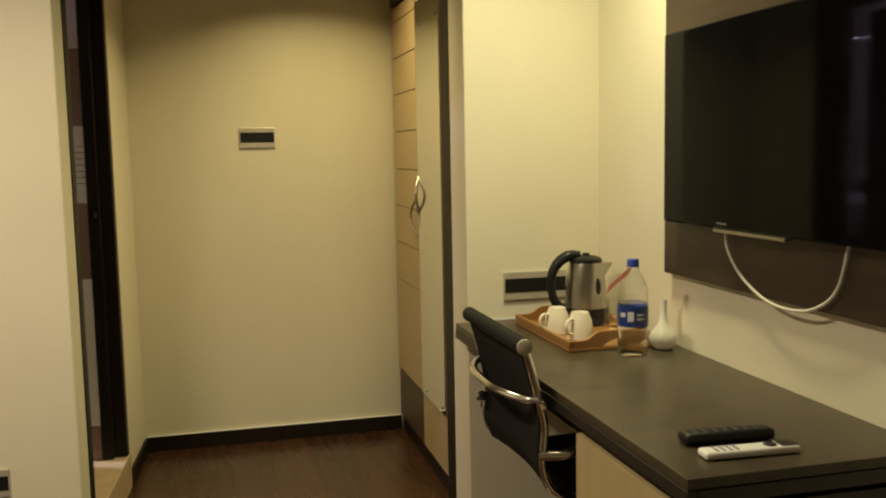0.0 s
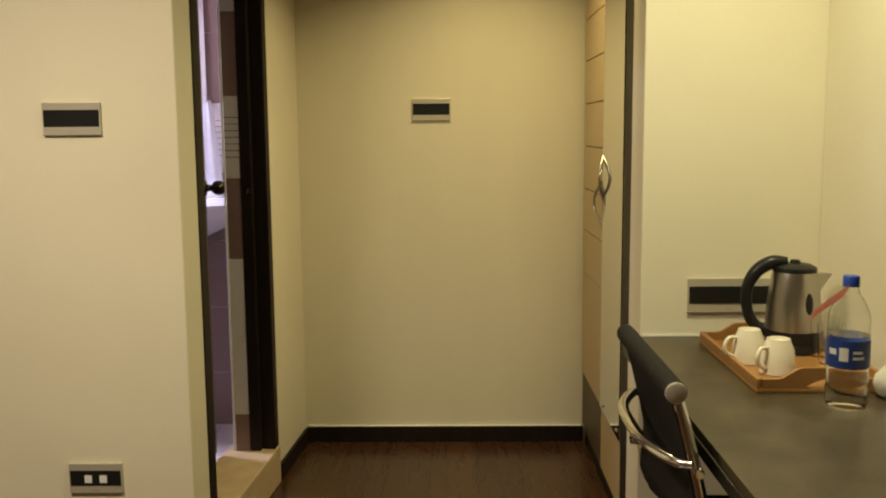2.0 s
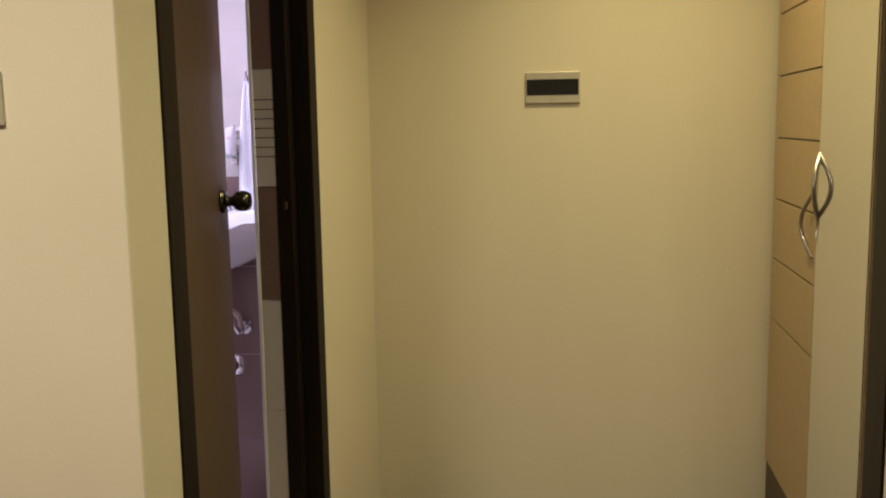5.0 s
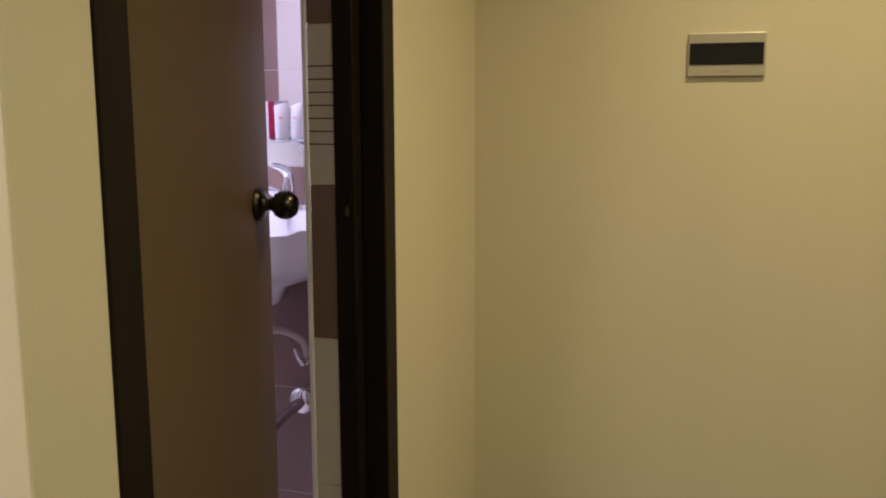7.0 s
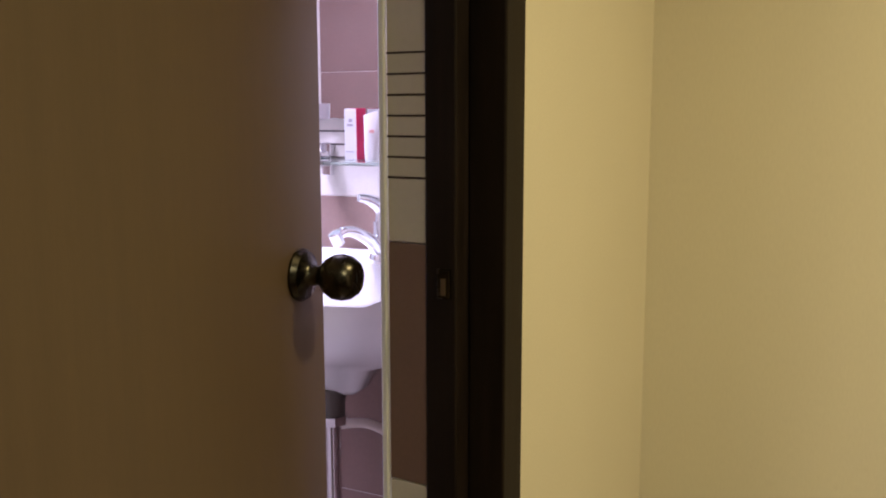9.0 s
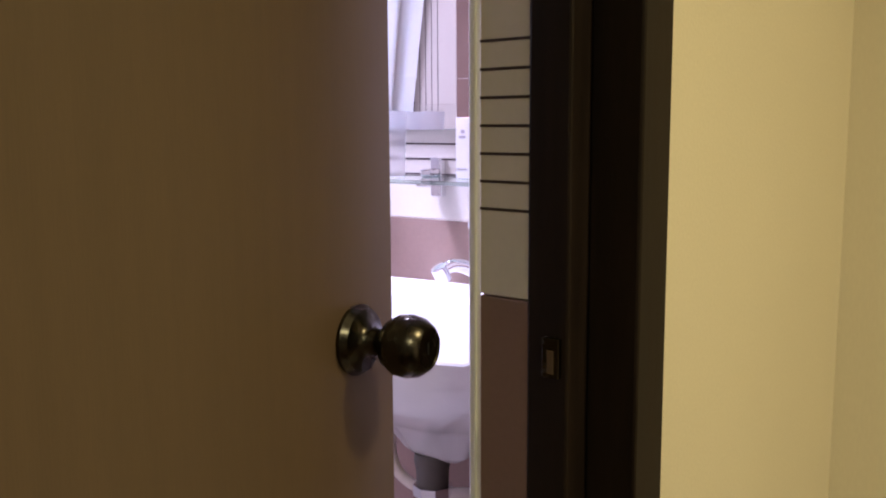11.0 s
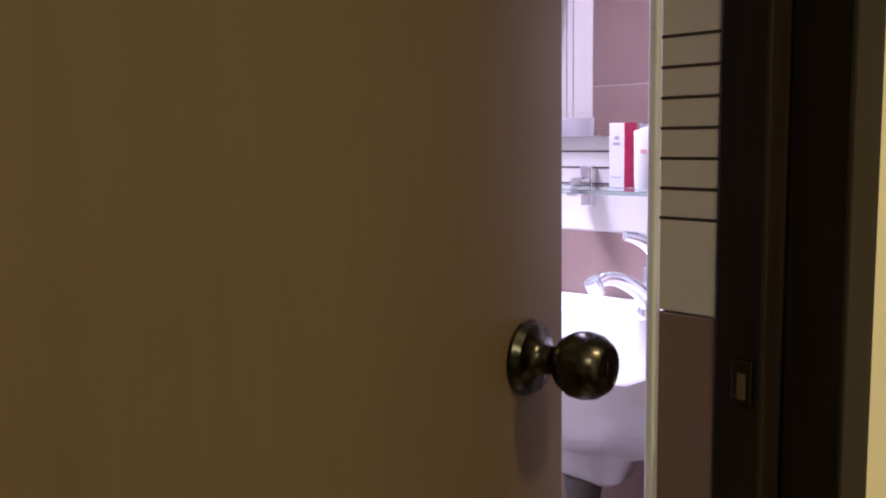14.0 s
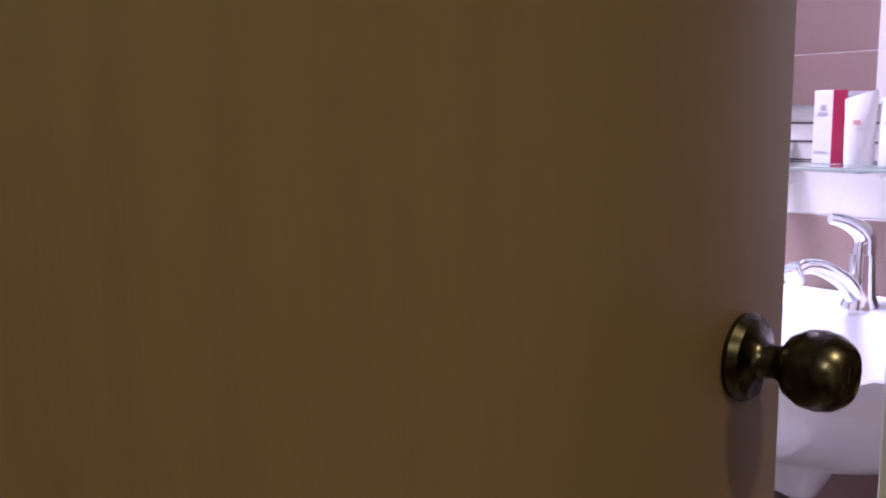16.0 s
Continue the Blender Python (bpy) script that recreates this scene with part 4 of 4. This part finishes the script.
def towel():
    t = thing("towel", pose(-0.588, BATH_N - 0.045, 0), "white cotton towel hanging from a chrome hook", "towel")
    b = bmesh.new()
    rows = []
    n_ = 28
    for j in range(15):
        z = 1.56 - 0.435 * j / 14
        sp = 0.014 + 0.042 * (j / 14) ** 0.7
        row = []
        for i in range(n_):
            a = 2 * math.pi * i / n_
            fold = 1 + 0.22 * math.sin(5 * a + 0.4 * j / 3)
            row.append(b.verts.new((sp * math.sin(a) * (1 + 0.05 * math.sin(3 * a + z * 9)), 0.020 * fold * math.cos(a) * (0.6 + 0.4 * j / 14), z + 0.01 * math.sin(a * 2) * j / 14)))
        rows.append(row)
    for p, q in zip(rows, rows[1:]):
        for i in range(n_):
            b.faces.new((p[i], p[(i + 1) % n_], q[(i + 1) % n_], q[i]))
    b.faces.new(rows[0])
    b.faces.new(rows[-1])
    bmesh.ops.recalc_face_normals(b, faces=b.faces)
    part("cloth", b, CLOTH, t, smooth=True)
    part("hook", tube([(0, 0.044, 1.565), (0, 0.0, 1.565), (0, -0.024, 1.555), (0, -0.030, 1.585)], 0.005, 8), CHROME, t, "chrome hook", True)
    return t


towel()

# white strip on the outer corner of the tiled return
strip = structure("trim_tile_corner", box(-0.1575, RETURN - 0.005, SILL, -0.1485, RETURN + 0.004, TOP - 0.002, 0.002), WHITEPLASTIC, "white plastic corner strip of the wall tiles", "trim")
strip.matrix_world = SIDE


# ---- floor planks ----
plank_floor = structure("floor", box(-2.8, -2.48, -0.0115, RIGHT, FAR, -0.008), FLOORWOOD, "dark brown wood laminate floor", "floor")


def box_mesh(name, x, y, z, bevel, mats):
    bm = box(-x / 2, -y / 2, -z / 2, x / 2, y / 2, z / 2, bevel, seg=1)
    me = bpy.data.meshes.new(name)
    bm.to_mesh(me)
    bm.free()
    for m in mats:
        me.materials.append(m)
    return me


PLANK = box_mesh("plank", 0.1896, 1.216, 0.008, 0.0005, [FLOORWOOD])
rnd = random.Random(7)
for i in range(10):
    y = 0.6 + rnd.uniform(0, 1.2) - 1.217
    while y - 0.60 < FAR - 0.02:
        y0, y1 = max(0.003, y - 0.6075), min(FAR - 0.001, y + 0.6075)
        if y1 - y0 > 0.05:
            o = new("plank", PLANK)
            o.location = (-0.29 + 0.19 * i, (y0 + y1) / 2, -0.004)
            o.scale.y = (y1 - y0) / 1.215
            o.parent = plank_floor
        y += 1.217
b = box(-2.8, -2.48, -0.0078, RIGHT, 0.0, -0.002)
box(-2.8, 0.002, -0.0078, -0.387, FACE_L - 0.002, -0.002, bm=b)
part("planks", b, FLOORWOOD, plank_floor)["kind"] = "stuff"


# ---- wall and floor tiles of the bathroom ----
def tile_mesh(name, w, h, mat, lines=False, upright=False):
    """In the local x-z plane, front at y = 0 towards -y, 8 mm thick; thin dark lines inlaid on decorated ones."""
    bm = box(-w / 2 + 0.001, 0.0, -h / 2 + 0.001, w / 2 - 0.001, 0.0078, h / 2 - 0.001, 0.0006, seg=1)
    if lines:
        for k in range(7):
            c = (k - 3) * 0.0253
            if upright:
                box(c - 0.0013, -0.0006, -h / 2 + 0.001, c + 0.0013, 0.0005, h / 2 - 0.001, bm=bm)
            else:
                box(-w / 2 + 0.001, -0.0006, c - 0.0013, w / 2 - 0.001, 0.0005, c + 0.0013, bm=bm)
        for f in bm.faces:
            c = f.calc_center_median()
            span = [v.co.x if upright else v.co.z for v in f.verts]
            if max(span) - min(span) < 0.004 and c.y < 0.0006 and abs(c.x if upright else c.z) < 0.085:
                f.material_index = 1
    me = bpy.data.meshes.new(name)
    bm.to_mesh(me)
    bm.free()
    me.materials.append(mat)
    me.materials.append(LINE)
    return me


bath_n = bpy.data.objects["wall_bath_north"]
bath_s = bpy.data.objects["wall_bath_south"]
bath_w = bpy.data.objects["wall_bath_west"]
bath_floor = bpy.data.objects["bath_floor"]
T_BROWN = tile_mesh("tile", COLW, ROWH, BROWNTILE)
T_CREAM = tile_mesh("tile", COLW, ROWH, CREAMTILE)
T_LINES = tile_mesh("tile", COLW, ROWH, CREAMTILE, True)


def lay(me, m, parent):
    o = new("tile", me)
    o.matrix_world = m
    o.parent = parent
    return o


JOINT = -0.955
T_CUT = [tile_mesh("tile", 0.15, ROWH, BROWNTILE), tile_mesh("tile", 0.15, ROWH, CREAMTILE, True)]
for k in range(-4, 4):
    z = ROW0 + ROWH * (k + 0.5)
    lay(T_CUT[1 if k == 0 else 0], pose(JOINT + COLW + 0.075, BATH_N, z), bath_n)
    for c in range(-4, 1):
        x = JOINT + COLW * (c + 0.5)
        me = T_LINES if k == 0 else (T_CREAM if (k == -2 and c <= -2) else T_BROWN)
        lay(me, pose(x, BATH_N, z), bath_n)
# opposite wall: brown and cream with one upright decorated column
for k in range(-4, 4):
    z = ROW0 + ROWH * (k + 0.5)
    for x0, x1, mat in ((-2.69, -1.99, BROWNTILE), (-1.69, -1.37, BROWNTILE), (-1.37, -0.45, CREAMTILE)):
        n_ = max(1, round((x1 - x0) / COLW))
        wdt = (x1 - x0) / n_
        tm = tile_mesh("tile", wdt, ROWH, mat) if k == -4 else bpy.data.meshes["south_%d" % round(-x0 * 100)]
        if k == -4:
            tm.name = "south_%d" % round(-x0 * 100)
        for i in range(n_):
            lay(tm, pose(x0 + wdt * (i + 0.5), BATH_S, z, 0, 0, 180), bath_s)
T_UP = tile_mesh("tile", 0.30, COLW, CREAMTILE, True, True)
for k in range(5):
    lay(T_UP, pose(-1.84, BATH_S, 0.36 + COLW * k, 0, 0, 180), bath_s)
for k in range(-4, 4):
    for i in range(3):
        w_ = (BATH_N - BATH_S) / 3
        if k == -4 and i == 0:
            wm = [tile_mesh("tile", w_, ROWH, BROWNTILE), tile_mesh("tile", w_, ROWH, CREAMTILE, True)]
        lay(wm[1 if k == 0 else 0], pose(BATH_W, BATH_S + w_ * (i + 0.5), ROW0 + ROWH * (k + 0.5), 0, 0, 90), bath_w)

# tiled return beside the frame: narrow cut pieces, seen edge-on from the passage
ret_w = 0.058
RET_H = 0.314
R_BROWN = tile_mesh("tile", ret_w, RET_H, BROWNTILE)
R_CREAM = tile_mesh("tile", ret_w, RET_H, CREAMTILE)
R_LINES = tile_mesh("tile", ret_w, RET_H, CREAMTILE, True)
ret = finish("wall_door_return", box(-0.147, RETURN + 0.006, 0, -0.0905, D1 - 0.002, TOP), GROUT)
ret.matrix_world = SIDE
tagged(ret, "tiled return of the wall beside the door frame", "wall", kind="structure")
for k in range(-4, 4):
    me = {0: R_LINES, -2: R_CREAM, -3: R_CREAM, 2: R_CREAM, 3: R_CREAM}.get(k, R_BROWN)
    o = new("tile", me)
    o.parent = ret
    o.matrix_basis = pose(-0.0906 - ret_w / 2 + 0.0005, RETURN, ROW0 + RET_H * (k + 0.5))
E_BROWN = tile_mesh("tile", 0.485, ROWH, BROWNTILE)
E_LINES = tile_mesh("tile", 0.485, ROWH, CREAMTILE, True)
for k in range(-4, 4):
    o = new("tile", E_LINES if k == 0 else E_BROWN)
    o.parent = east
    o.matrix_basis = pose(-0.1635, 1.165, ROW0 + ROWH * (k + 0.5), 0, 0, -90)
FT = box_mesh("floor_tile", 0.298, 0.298, 0.006, 0.001, [FLOORTILE])
for i in range(7):
    for j in range(4):
        o = new("floor_tile", FT)
        o.location = (BATH_W + 0.16 + 0.3 * i, BATH_S + 0.16 + 0.3 * j, BATH_FLOOR - 0.003)
        o.parent = bath_floor
